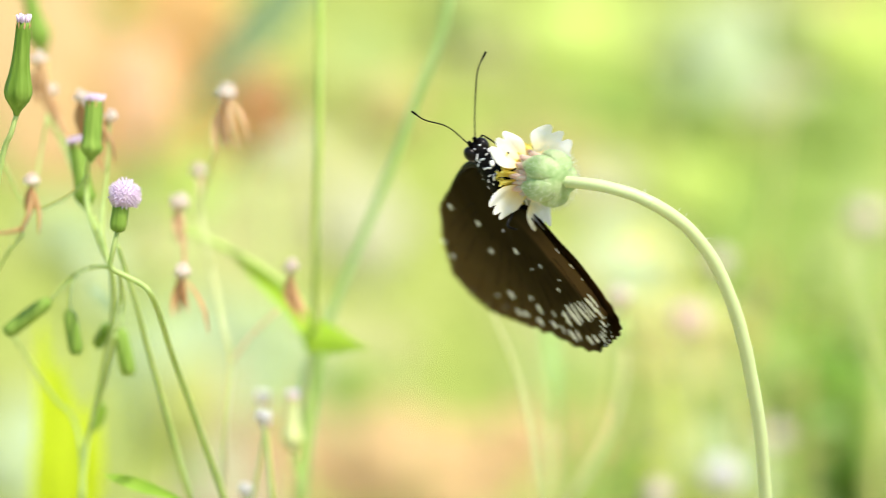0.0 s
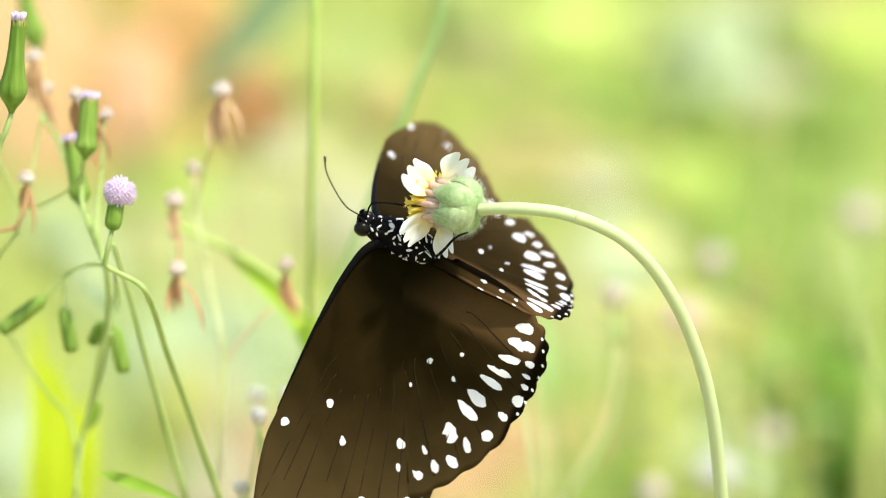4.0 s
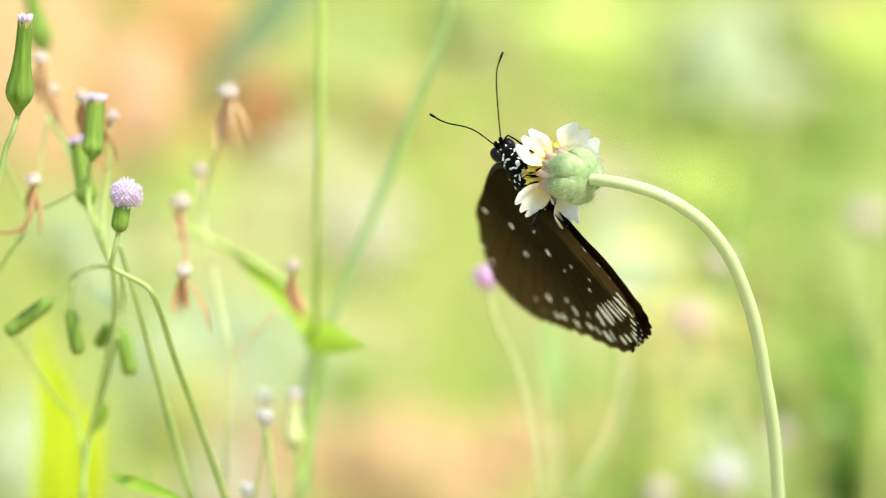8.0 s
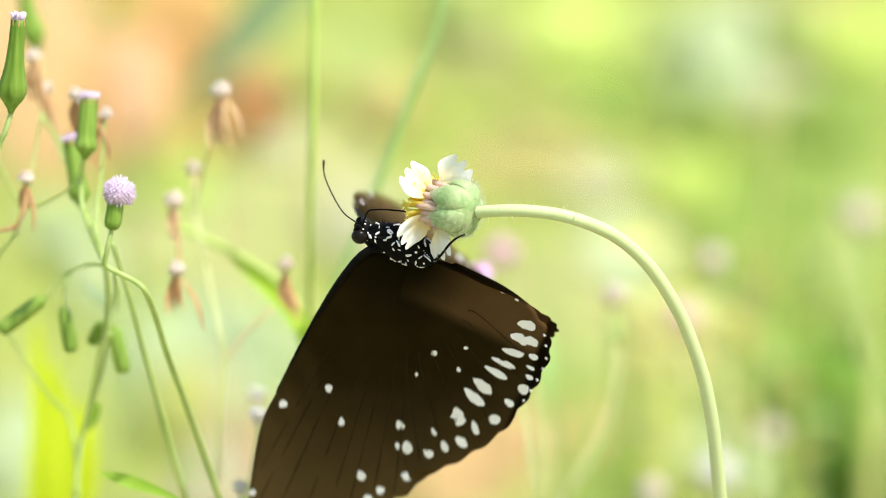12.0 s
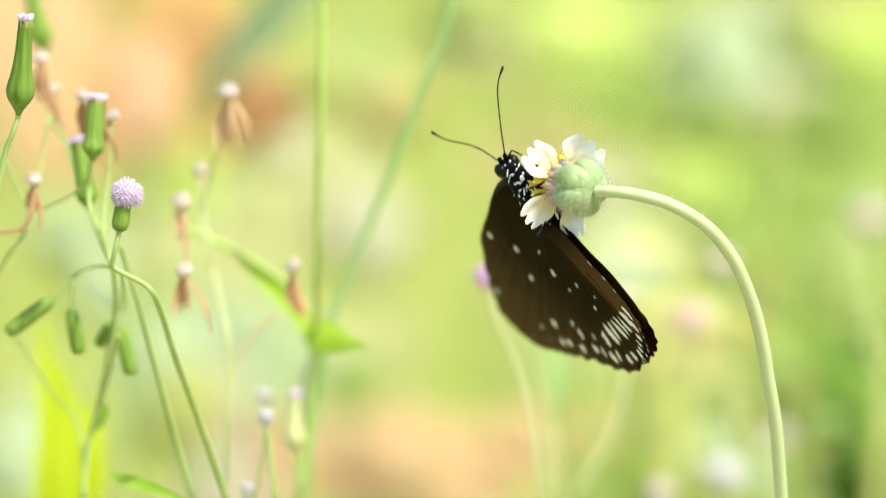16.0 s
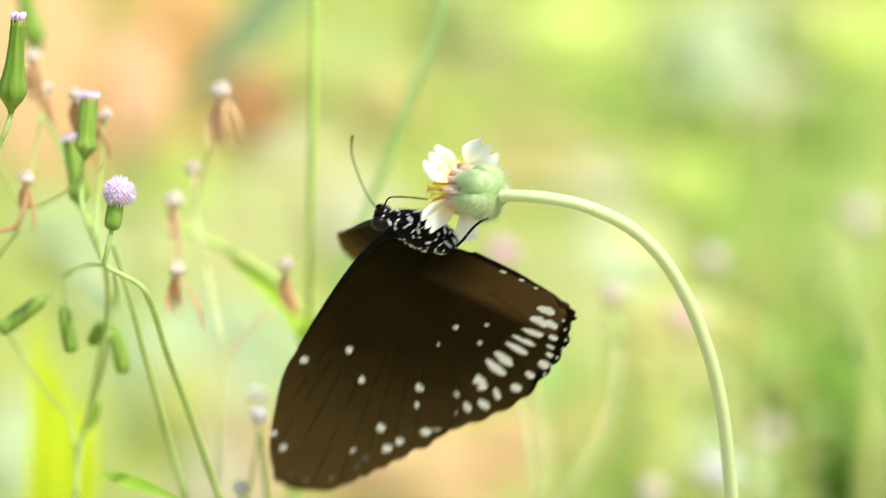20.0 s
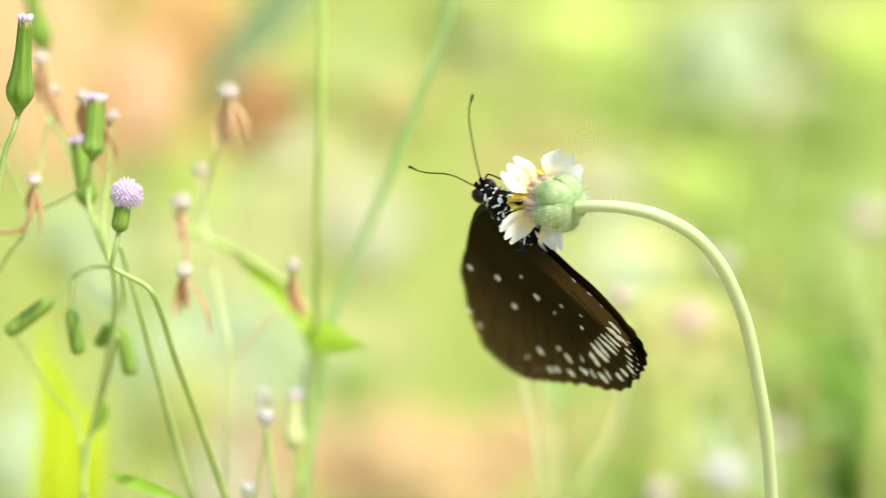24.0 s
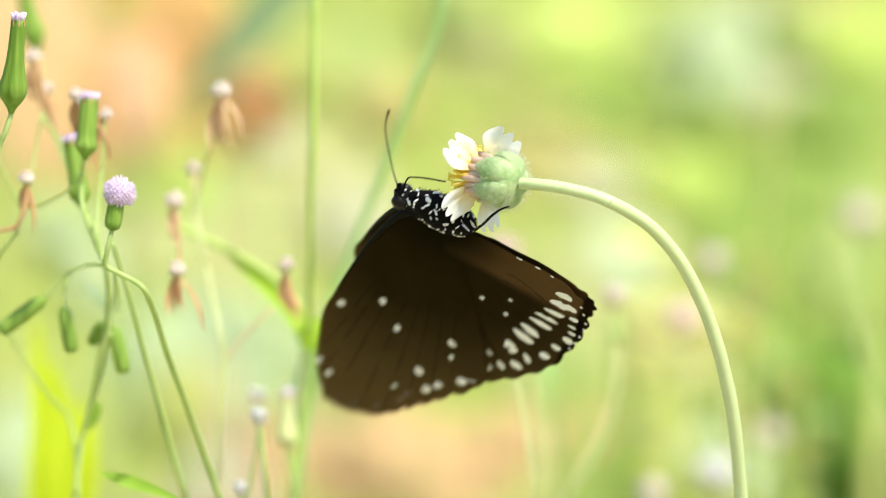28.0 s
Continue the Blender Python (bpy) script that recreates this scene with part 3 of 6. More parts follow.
def meadow_around():
    """Ragged low patches and short turf all round the stand."""
    rr = random.Random(77)
    looks = ((HERB, "herb_patch", "low green herbs"), (PALE, "grass_patch", "pale fresh grass"), (PALE, "grass_patch", "pale fresh grass"),
             (TAN, "grass_patch", "tan withered grass"), (BOUNCESOIL, "soil_patch", "unseen greyish soil added to bounce neutral light upward"), (OLIVE, "herb_patch", "olive-green herbs"))
    # the unseen bounce patch below the plants comes first
    spots = [(0.1, -0.4, 1.5, 1.1, 4)]
    for k in range(46):
        a, r = rr.uniform(0, 2 * math.pi), 0.9 + 7 * rr.random() ** 1.4
        x, y = r * math.cos(a), r * math.sin(a)
        if y > 0.5 and abs(x) < 0.12 * (y + 0.8) + 0.2 + 0.3 * (y < 1.4):
            continue
        q = 0.25 + 0.13 * r
        spots.append((x, y, q * rr.uniform(0.6, 1.3), q * rr.uniform(0.5, 1.0), (0, 1, 2, 3, 5, 5)[rr.randrange(6)]))
    for x, y, rx, ry, m in spots:
        bm = bmesh.new()
        n, turn = 60, rr.uniform(0, 3)
        c = bm.verts.new((x, y, height(x, y) + 0.012))
        rings = []
        for f, z in ((0.2, 0.012), (0.4, 0.012), (0.6, 0.011), (0.8, 0.010), (0.93, 0.008), (1.0, -0.006)):
            ring = []
            for k in range(n):
                a = 2 * math.pi * k / n
                w = f * (1 + 0.55 * noise.noise((math.cos(a) * 1.7 + x * 3, math.sin(a) * 1.7 + y * 3, 0.3)) + 0.35 * noise.noise((math.cos(a) * 6 + x * 3, math.sin(a) * 6 + y * 3, 0.7)))
                px, py = x + w * (rx * math.cos(a) * math.cos(turn) - ry * math.sin(a) * math.sin(turn)), y + w * (rx * math.cos(a) * math.sin(turn) + ry * math.sin(a) * math.cos(turn))
                ring.append(bm.verts.new((px, py, height(px, py) + z * rr.uniform(0.6, 1.4))))
            rings.append(ring)
        for k in range(n):
            j = (k + 1) % n
            bm.faces.new((c, rings[0][k], rings[0][j]))
            for p, q in zip(rings, rings[1:]):
                bm.faces.new((p[k], q[k], q[j], p[j]))
        look_of = looks[m]
        tagged(link(look_of[1], bm, look_of[0]), look_of[2], kind="structure")
    # short turf: many blades in one sheet for each tint
    for tint, count in ((GRASS_A, 3200), (GRASS_B, 2600), (GRASS_C, 2600)):
        bm = bmesh.new()
        for _ in range(count):
            a, r = rr.uniform(0, 2 * math.pi), 3.2 * math.sqrt(rr.random())
            x, y = r * math.cos(a), r * math.sin(a) - 0.2
            h = rr.uniform(0.025, 0.065)
            if y > 0.5 and abs(x) < 0.12 * (y + 0.8):
                h *= 0.35
            t, s = rr.uniform(0, 6.3), rr.uniform(0.001, 0.0022)
            lean = Vector((rr.gauss(0, 0.35), rr.gauss(0, 0.35), 1)) * h
            side = Vector((math.cos(t), math.sin(t), 0)) * s
            root = Vector((x, y, height(x, y)))
            vs = [bm.verts.new(q) for q in (root - side, root + side, root + lean * 0.55 + side * 0.8, root + lean * 0.55 - side * 0.8)]
            tip = bm.verts.new(root + lean + Vector((lean.x, lean.y, -0.2 * h)) * 0.5)
            bm.faces.new(vs)
            bm.faces.new((vs[3], vs[2], tip))
        # taller tufts away from the clearing
        for _ in range(26):
            a, r = rr.uniform(0, 2 * math.pi), 1.2 + 6 * rr.random()
            x, y = r * math.cos(a), r * math.sin(a) - 0.4
            if y > 0.5 and abs(x) < 0.10 * (y + 0.8) + 0.35 or math.hypot(x, y) < 0.9:
                continue
            for _ in range(70):
                root = Vector((x + rr.gauss(0, 0.06), y + rr.gauss(0, 0.06), 0))
                root.z = height(root.x, root.y) - 0.005
                lean = Vector((rr.gauss(0, 0.35), rr.gauss(0, 0.35), 1)) * rr.uniform(0.08, 0.26)
                blade(bm, root, root + lean, rr.uniform(0.004, 0.008), Vector((rr.gauss(0, 1), rr.gauss(0, 1), 0.1)), rr.uniform(-0.1, 0.3), 0.2, 4, 0.35)
        tagged(link("turf", bm, tint), "short meadow grass", "grass", kind="stuff")


meadow_around()


# ---------- the plants among which the flower stands ----------
MM = 0.001


def plant(name, u, v, w, label, category="wildflower", group=""):
    """A plant whose root is in the ground under the place (u, v, w)."""
    q = V(u, v, w)
    return thing(name, (q.x, q.y, 0), label, category, group)


def stalk(owner, pts, r0=0.55, r1=0.5, material=None, name="stalk", down=False, sides=8, thin=0.76):
    """A stalk through places of V(); down: it goes on into the ground."""
    pts = list(pts)
    o = owner.location
    r0, r1 = r0 * thin, r1 * thin
    bm = tube([p - o for p in pts], r0 * MM, r1 * MM, sides)
    if down:
        e, lean = pts[-1], pts[-1] - pts[-2]
        foot = Vector((e.x + 0.4 * e.z * lean.x / max(1e-6, -lean.z), e.y, -0.01))
        mid = e.lerp(foot, 0.5) + Vector((0.15 * e.z * lean.x / max(1e-6, -lean.z), 0, 0))
        lathe(bm, [e - o, e.lerp(mid, 0.5) - o, mid - o, foot - o], [r1 * MM, r1 * 1.05 * MM, r1 * 1.2 * MM, r1 * 1.3 * MM], sides)
    return part(name, bm, material or STALK, owner)


def spray(bm, centre, axis, n, length, spread, thick, curl=0.3, index=0, seed=0):
    """Fine threads from one spot, as in a tuft of florets."""
    rr = random.Random(seed)
    for _ in range(n):
        d = (axis + spread * Vector((rr.gauss(0, 1), rr.gauss(0, 1), rr.gauss(0, 1)))).normalized()
        s = d.orthogonal().normalized()
        ln = length * rr.uniform(0.75, 1.05)
        e = centre + d * ln
        lathe(bm, [centre, centre.lerp(e, 0.6) + s * curl * ln * 0.1, e], [thick, thick * 0.9, thick * 1.5], 4, index=index)
    return bm


def bud(owner, base, tip, r, cap="pink", label="ribbed green flower bud", neck=0.0, skin=None):
    """A flask-shaped bud of joined bracts with the ends of its florets at the mouth."""
    o = owner.location
    a, b = base - o, tip - o
    d = b - a
    prof = [(0, 0.16), (0.05, 0.28), (0.11, 0.55), (0.17, 0.84), (0.24, 1.0), (0.32, 0.97), (0.42, 0.80), (0.55, 0.66), (0.72, 0.57), (0.93, 0.52), (1.0, 0.48)]
    body = part("bud", lathe(bmesh.new(), [a + d * t for t, _ in prof], [r * MM * (q + (0.8 - q) * neck if t > 0.3 else q) for t, q in prof], 32, 0.07, 8), skin or BUD, owner, label)
    if cap:
        axis = d.normalized()
        wide = cap == "wide"
        # the withered points of the joined bracts
        e = axis.orthogonal().normalized()
        for k in range(8):
            g = 2 * math.pi * (k + 0.3) / 8
            out = e * math.cos(g) + axis.cross(e) * math.sin(g)
            mouth = r * (0.52 + 0.28 * neck) * MM
            part("bract_tip", blade(bmesh.new(), b + out * mouth - axis * 1.0 * MM, b + out * mouth * 1.02 + axis * 0.25 * MM, 0.34 * MM, axis.cross(out), 0.1, 0.3, 4, 0.3), DRY, body)
        rr = random.Random(int(r * 100))
        for k in range(36):
            g, q = k * 2.4, math.sqrt((k + 0.5) / 36)
            e = axis.orthogonal().normalized()
            f = axis.cross(e)
            out = (e * math.cos(g) + f * math.sin(g)) * q
            s = b + out * r * (0.62 if wide else 0.4) * MM - axis * 0.6 * MM
            tip_at = s + (axis + out * (0.5 if wide else 0.2)).normalized() * rr.uniform(1.2, 1.9) * MM
            part("floret_tip", lathe(bmesh.new(), [s, s.lerp(tip_at, 0.6), tip_at], [0.13 * MM, 0.15 * MM, 0.20 * MM], 5), PINK, body)
    return body


def pod(owner, base, tip, r):
    """A young nodding bud, blunt at its end."""
    o = owner.location
    a, d = base - o, tip - base
    prof = [(0, 0.3), (0.06, 0.75), (0.18, 0.95), (0.5, 1.0), (0.85, 0.98), (0.96, 0.8), (1.0, 0.45)]
    return part("bud", lathe(bmesh.new(), [a + d * t for t, _ in prof], [r * MM * q for _, q in prof], 24, 0.045, 8), BUD, owner, "young nodding green bud")


def dry_head(owner, top, ends, cap=1.2, seed=1, withered=None):
    """A spent head: a pale button with withered bracts that hang from it."""
    o = owner.location
    rr = random.Random(seed)
    bm = bmesh.new()
    c = top - o
    ellipsoid(bm, c, (Vector((0, 0, 0.75 * cap * MM)), Vector((1.25 * cap * MM, 0, 0)), Vector((0, 1.25 * cap * MM, 0))))
    spray(bm, c, Vector((0, 0, 0.5)), 40, 1.5 * cap * MM, 0.8, 0.12 * MM, seed=seed)
    head = part("seed_head", bm, CAP, owner, "pale spent receptacle")
    extra = [ends[0].lerp(ends[-1], rr.uniform(0.2, 0.8)) + Vector((rr.uniform(-1.2, 1.2), rr.uniform(-1, 1), rr.uniform(0, 2.5))) * MM for _ in range(4)]
    for e in list(ends) + extra:
        q = e - o
        bm = bmesh.new()
        side = Vector((0.6, 0.6, rr.uniform(-0.3, 0.3)))
        blade(bm, c - Vector((0, 0, 0.5 * MM)), q, rr.uniform(0.7, 1.25) * cap * MM, side, rr.uniform(-0.35, 0.4), 0.6, 8, 0.45)
        part("bract", bm, withered or DRY, head, "withered brown bract")
    return head


def left_plants():
    # the flowering stand in focus
    a = plant("tassel_flower", -48.4, -13.2, 6, "slender weed with flask-shaped green buds and pink tufts")
    stalk(a, [V(-62.9, 20.1, 14), V(-63.8, 17.1, 14), V(-65.0, 13.8, 15), V(-67.1, 1.7, 16), V(-68.3, -16.5, 18), V(-68.7, -36.6, 19)], 0.5, 0.7, down=True)
    bud(a, V(-63.0, 19.7, 14), V(-61.9, 33.6, 11), 2.0)
    b = plant("tassel_flower", -55.1, -13.2, 30, "slender weed with flask-shaped green buds and pink tufts")
    stalk(b, [V(-52.3, 13.8, 39.2), V(-52.7, 10.0, 45.7), V(-52.4, 5.5, 45.7), V(-50.7, 0.9, 47), V(-49.1, -3.2, 49.6), V(-48.9, -9.9, 57.4), V(-50.1, -16.5, 65.2), V(-51.6, -24.0, 70.4), V(-52.7, -28.9, 73), V(-53.6, -36.6, 73)], 0.5, 0.55, SOFTSTALK, down=True)
    bud(b, V(-52.1, 13.0, 35.3), V(-51.5, 22.0, 35.3), 1.7, "wide", neck=0.9)
    bud(b, V(-52.6, 5.7, 49.6), V(-54.1, 15.8, 49.6), 1.65, "wide", neck=0.8, label="narrow green flower bud with a pink mouth")
    dry_head(b, V(-53.5, 22.6, 52.2), [V(-53.2, 14.8, 56.1), V(-52.6, 17.5, 56.1)], 0.9, 3)
    dry_head(b, V(-49.1, 19.7, 52.2), [V(-50.7, 11.7, 56.1), V(-49.6, 14.8, 56.1), V(-51.7, 13.2, 56.1)], 0.8, 4)
    stalk(b, [V(-49.3, 19.0, 52.2), V(-49.6, 12.5, 52.2), V(-50.4, 3.4, 47), V(-49.3, -2.4, 43.1)], 0.3, 0.4)
    stalk(b, [V(-52.2, 5.7, 47), V(-55.9, 15.8, 66.5), V(-58.5, 20.0, 73), V(-59.0, 28.3, 73)], 0.45, 0.35)
    stalk(b, [V(-52.4, 12.5, 43.1), V(-53.8, 9.2, 44.4), V(-59.2, 6.1, 52.2), V(-61.7, 6.6, 56.1), V(-64.2, 11.7, 56.1), V(-65.7, 14.8, 56.1)], 0.28, 0.25)
    stalk(b, [V(-58.5, 19.6, 66.5), V(-59.4, 14.2, 66.5), V(-60.4, 8.4, 62.6)], 0.3, 0.25)
    dry_head(b, V(-59.7, 28.1, 73), [V(-59.0, 22.5, 73), V(-58.7, 19.6, 73), V(-59.9, 20.8, 73)], 1.0, 5)
    dry_head(b, V(-57.9, 23.5, 79.5), [V(-56.1, 17.3, 79.5), V(-58.0, 18.7, 79.5)], 0.9, 6)
    dry_head(b, V(-60.7, 10.2, 49.6), [V(-60.0, 5.9, 49.6), V(-62.7, 2.4, 49.6), V(-59.7, 2.2, 49.6), V(-61.2, 4.6, 52.2)], 0.95, 7)
    stalk(b, [V(-61.7, 3.4, 49.6), V(-64.2, 2.7, 49.6), V(-67.5, 2.6, 52.2)], 0.5, 0.3, DRY)
    stalk(b, [V(-61.9, 2.6, 52.2), V(-64.0, 0.1, 52.2), V(-65.8, -3.2, 56.1)], 0.4, 0.3)
    bud(b, V(-59.0, 28.7, 123.7), V(-61.7, 39.9, 123.7), 2.0, None, "green flower bud, out of reach above")
    stalk(b, [V(-59.0, 28.9, 123.7), V(-58.4, 20.0, 106.8), V(-56.7, 16.7, 89.9), V(-52.4, 5.9, 52.2)], 0.35, 0.35)
    stalk(b, [V(-59.2, 27.8, 67.8), V(-58.4, 23.3, 67.8), V(-56.6, 19.0, 65.2), V(-54.9, 15.7, 62.6)], 0.55, 0.35, DRY)
    stalk(b, [V(-58.9, 27.3, 73), V(-59.2, 22.9, 73), V(-57.9, 19.5, 73)], 0.5, 0.2, DRY)
    dry_head(b, V(-52.6, 21.6, 47), [V(-53.4, 17.3, 49.6), V(-52.9, 15.2, 49.6), V(-48.4, 12.5, 52.2), V(-49.6, 10.7, 52.2)], 0.7, 8)
    c = plant("tassel_flower", -37.6, -29.8, 8, "weed with one open pink tassel and nodding green buds")
    # the open pink head
    tassel(c, V(-48.2, 2.7, 19), V(-47.6, 6.6, 19), 1.25, V(-47.1, 8.2, 19))
    stalk(c, [V(-48.2, 2.7, 19), V(-48.8, 0.1, 19), V(-49.1, -2.4, 20), V(-47.2, -3.6, 20), V(-44.7, -4.9, 20), V(-43.3, -6.3, 20), V(-41.8, -9.9, 26), V(-40.1, -15.3, 34), V(-37.2, -23.1, 44), V(-34.2, -31.4, 52), V(-32.2, -37.2, 56)], 0.45, 0.75, down=True)
    stalk(c, [V(-48.2, 0.9, 35.3), V(-47.2, -2.4, 37.9), V(-45.3, -8.2, 42), V(-43.3, -15.7, 48), V(-40.5, -25.6, 56), V(-37.2, -37.2, 62)], 0.45, 0.7, down=True)
    stalk(c, [V(-49.1, -2.4, 20), V(-51.7, -2.4, 52.2), V(-54.2, -3.4, 50.9), V(-56.3, -5.3, 50.9), V(-58.0, -7.4, 50.9)], 0.4, 0.35)
    pod(c, V(-58.0, -7.2, 50.9), V(-64.6, -12.2, 50.9), 1.2)
    stalk(c, [V(-52.6, -2.6, 52.2), V(-54.4, -3.7, 53.5), V(-55.1, -6.1, 53.5), V(-55.2, -8.9, 53.5)], 0.3, 0.3)
    pod(c, V(-55.3, -8.6, 53.5), V(-54.1, -15.3, 53.5), 1.12)
    stalk(c, [V(-48.0, -3.2, 35.3), V(-47.9, -6.6, 57.4), V(-48.8, -9.9, 61.3), V(-49.4, -11.1, 61.3)], 0.28, 0.28)
    pod(c, V(-49.4, -10.7, 61.3), V(-51.1, -14.0, 63.9), 1.0)
    stalk(c, [V(-48.0, -3.1, 35.3), V(-47.4, -7.4, 57.4), V(-47.7, -11.5, 58.7)], 0.3, 0.3)
    pod(c, V(-47.8, -11.4, 58.7), V(-46.4, -18.3, 58.7), 1.2)
    stalk(c, [V(-49.3, -2.4, 35.3), V(-50.1, 0.9, 39.2), V(-50.9, 3.4, 45.7), V(-51.7, 5.1, 47)], 0.4, 0.4)
    stalk(c, [V(-48.4, -12.4, 49.6), V(-49.3, -16.5, 56.1), V(-50.7, -21.5, 66.5), V(-51.7, -24.4, 73)], 0.45, 0.5)
    stalk(c, [V(-63.4, -12.6, 72), V(-60.5, -17.0, 76), V(-57.4, -21.6, 80), V(-54.6, -24.6, 84), V(-53.4, -30.0, 84), V(-53.2, -38.0, 84)], 0.3, 0.5, SOFTSTALK, down=True)
    leaf(c, V(-52.8, -27.6, 78), V(-50.0, -22.8, 74), 3.6, FRESHLEAF, shape=0.35)
    # leaf at the node and a long leaf low down
    leaf(c, V(-52.6, -27.3, 79.5), V(-50.7, -21.9, 79.5), 3.3, LEAF)
    leaf(c, V(-37.6, -37.2, 49.6), V(-50.1, -32.9, 45.7), 2.2, LEAF)
    leaf(c, V(-47.6, -9.9, 123.7), V(-52.6, -4.9, 123.7), 2.0, BLUEGREEN)


def tassel(owner, base, neck, r, centre):
    o = owner.location
    a, d = base - o, (neck - base)
    prof = [(0, 0.4), (0.1, 0.85), (0.3, 1.0), (0.6, 0.98), (0.9, 0.95), (1.0, 0.9)]
    body = part("bud", lathe(bmesh.new(), [a + d * t for t, _ in prof], [r * MM * q for _, q in prof], 24, 0.05, 8), BUD, owner, "narrow green cup of bracts")
    rr = random.Random(2)
    k = centre - o
    mouth = neck - o
    core = ellipsoid(bmesh.new(), k, (Vector((0, 0, 1.95 * MM)), Vector((2.1 * MM, 0, 0)), Vector((0, 2.1 * MM, 0))), seg=20, rings=14)
    for v in core.verts:
        v.co += noise.noise_vector(v.co * 2500) * 0.3 * MM
    part("floret_mass", core, PINK, body, "packed pink florets", smooth=False)
    for n in range(260):
        g, q = n * 2.4, math.sqrt((n + 0.5) / 260)
        th = q * 2.45
        dd = Vector((math.sin(th) * math.cos(g), math.sin(th) * math.sin(g), math.cos(th)))
        e = k + dd * rr.uniform(2.2, 2.75) * MM
        s = mouth + (e - mouth) * 0.15
        bm = bmesh.new()
        lathe(bm, smooth_path([s, k + dd * 1.1 * MM, e], 2), [0.08 * MM, 0.10 * MM, 0.12 * MM, 0.16 * MM, 0.09 * MM], 5)
        part("floret", bm, PINK, body)


def leaf(owner, root, tip, width, material, label="", bend=0.1, shape=0.6, side=(0.5, 0.4, 0.6)):
    o = owner.location
    bm = bmesh.new()
    blade(bm, root - o, tip - o, width * MM, Vector(side), bend, 0.2, 9, shape)
    return part("leaf", bm, material, owner, label)


def behind_plants():
    # spent heads, soft behind the stand
    a = plant("spent_weed", -31.8, -21.5, 90, "withered weed with pale spent heads and brown bracts")
    dry_head(a, V(-32.2, 23.1, 76), [V(-33.8, 14.3, 78), V(-29.0, 15.8, 76), V(-31.5, 17.3, 76), V(-30.2, 14.6, 78)], 1.3, 11, DRYPALE)
    dry_head(a, V(-36.3, 11.7, 105), [V(-35.8, 8.0, 105)], 1.0, 12, DRYPALE)
    dry_head(a, V(-39.1, 7.0, 80), [V(-38.6, 2.6, 80), V(-38.1, 0.1, 80)], 1.25, 13, DRYPALE)
    dry_head(a, V(-38.6, -3.1, 60), [V(-40.0, -9.9, 60), V(-37.6, -8.2, 60), V(-34.7, -12.5, 62)], 1.05, 14)
    dry_head(a, V(-22.6, -2.4, 75), [V(-22.1, -8.2, 75), V(-20.6, -11.1, 75)], 1.0, 15)
    stalk(a, [V(-32.0, 20.8, 77), V(-33.8, 14.8, 88), V(-35.8, 6.7, 100), V(-34.2, -3.2, 98), V(-32.5, -11.5, 92), V(-31.5, -16.5, 92), V(-32.3, -26.5, 92), V(-32.7, -37.2, 92)], 0.34, 0.42, PALESTALK, down=True)
    stalk(a, [V(-39.1, 6.3, 80), V(-38.5, 3.0, 80), V(-38.3, -2.4, 62)], 0.4, 0.4, DRY)
    stalk(a, [V(-31.5, -16.5, 92), V(-28.5, -12.4, 92), V(-24.4, -8.6, 92)], 0.26, 0.26, DRYPALE)
    stalk(a, [V(-36.2, 10.9, 105), V(-36.0, 5.1, 100), V(-34.2, -2.4, 96)], 0.26, 0.26, PALESTALK)
    b = plant("tall_weed", -19.4, -13.2, 95, "tall green weed with a clasping leaf and a long straight stalk")
    stalk(b, [V(-18.4, 41.5, 88), V(-18.6, 28.3, 90), V(-18.8, 11.7, 95), V(-19.2, -3.2, 104), V(-19.2, -12.4, 114), V(-19.6, -19.8, 116), V(-20.6, -26.9, 118), V(-21.9, -37.2, 120)], 0.85, 0.85, WEEDSTALK, down=True)
    stalk(b, [V(-38.6, 3.2, 108), V(-34.3, 1.3, 108), V(-29.4, -1.2, 110), V(-24.4, -4.6, 113), V(-21.1, -8.2, 116), V(-19.2, -12.4, 118)], 0.7, 1.0, WEEDSTALK)
    leaf(b, V(-19.8, -11.9, 116), V(-31.8, 0.1, 110), 2.6, FRESHLEAF, bend=0.05, shape=0.3)
    leaf(b, V(-21.2, -12.0, 114), V(-11.5, -14.2, 108), 5.6, FRESHLEAF, bend=0.05, shape=0.12, side=(0.1, 0.3, 1))
    leaf(b, V(-18.4, -14.7, 116), V(-26.0, -4.1, 114), 3.2, FRESHLEAF, bend=0.05, shape=0.3)
    leaf(b, V(-19.6, -13.2, 118), V(-21.1, -27.3, 124), 1.8, BLUEGREEN)
    c = plant("tall_grass", -11.9, -13.2, 140, "tall green grass stalk leaning across the meadow")
    stalk(c, [V(1.3, 41.5, 125), V(-0.7, 31.6, 125), V(-4.1, 22.9, 125), V(-7.8, 12.9, 125), V(-11.9, 2.6, 125), V(-15.7, -6.6, 125), V(-18.2, -14.8, 125), V(-19.8, -26.5, 125), V(-21.1, -37.2, 125)], 0.95, 0.9, GREENBLADE, down=True)
    e = plant("tall_grass", 65.0, -23.0, 260, "single pale grass blade bowing over the meadow")
    stalk(e, [V(59.8, -1.0, 260), V(60.8, -8.0, 260), V(62.4, -15.0, 260), V(64.6, -22.0, 260), V(67.0, -29.0, 260), V(69.0, -38.0, 260)], 0.3, 0.5, PALESTALK, down=True)
    d = plant("seeding_weed", -26.5, -29.8, 70, "small weed with white seed fluff")
    fluffy(d, V(-26.7, -24.6, 70), 1.7)
    fluffy(d, V(-26.9, -21.6, 120), 1.6)
    stalk(d, [V(-26.6, -25.6, 70), V(-26.0, -29.8, 70), V(-25.4, -37.2, 70)], 0.5, 0.5, down=True)
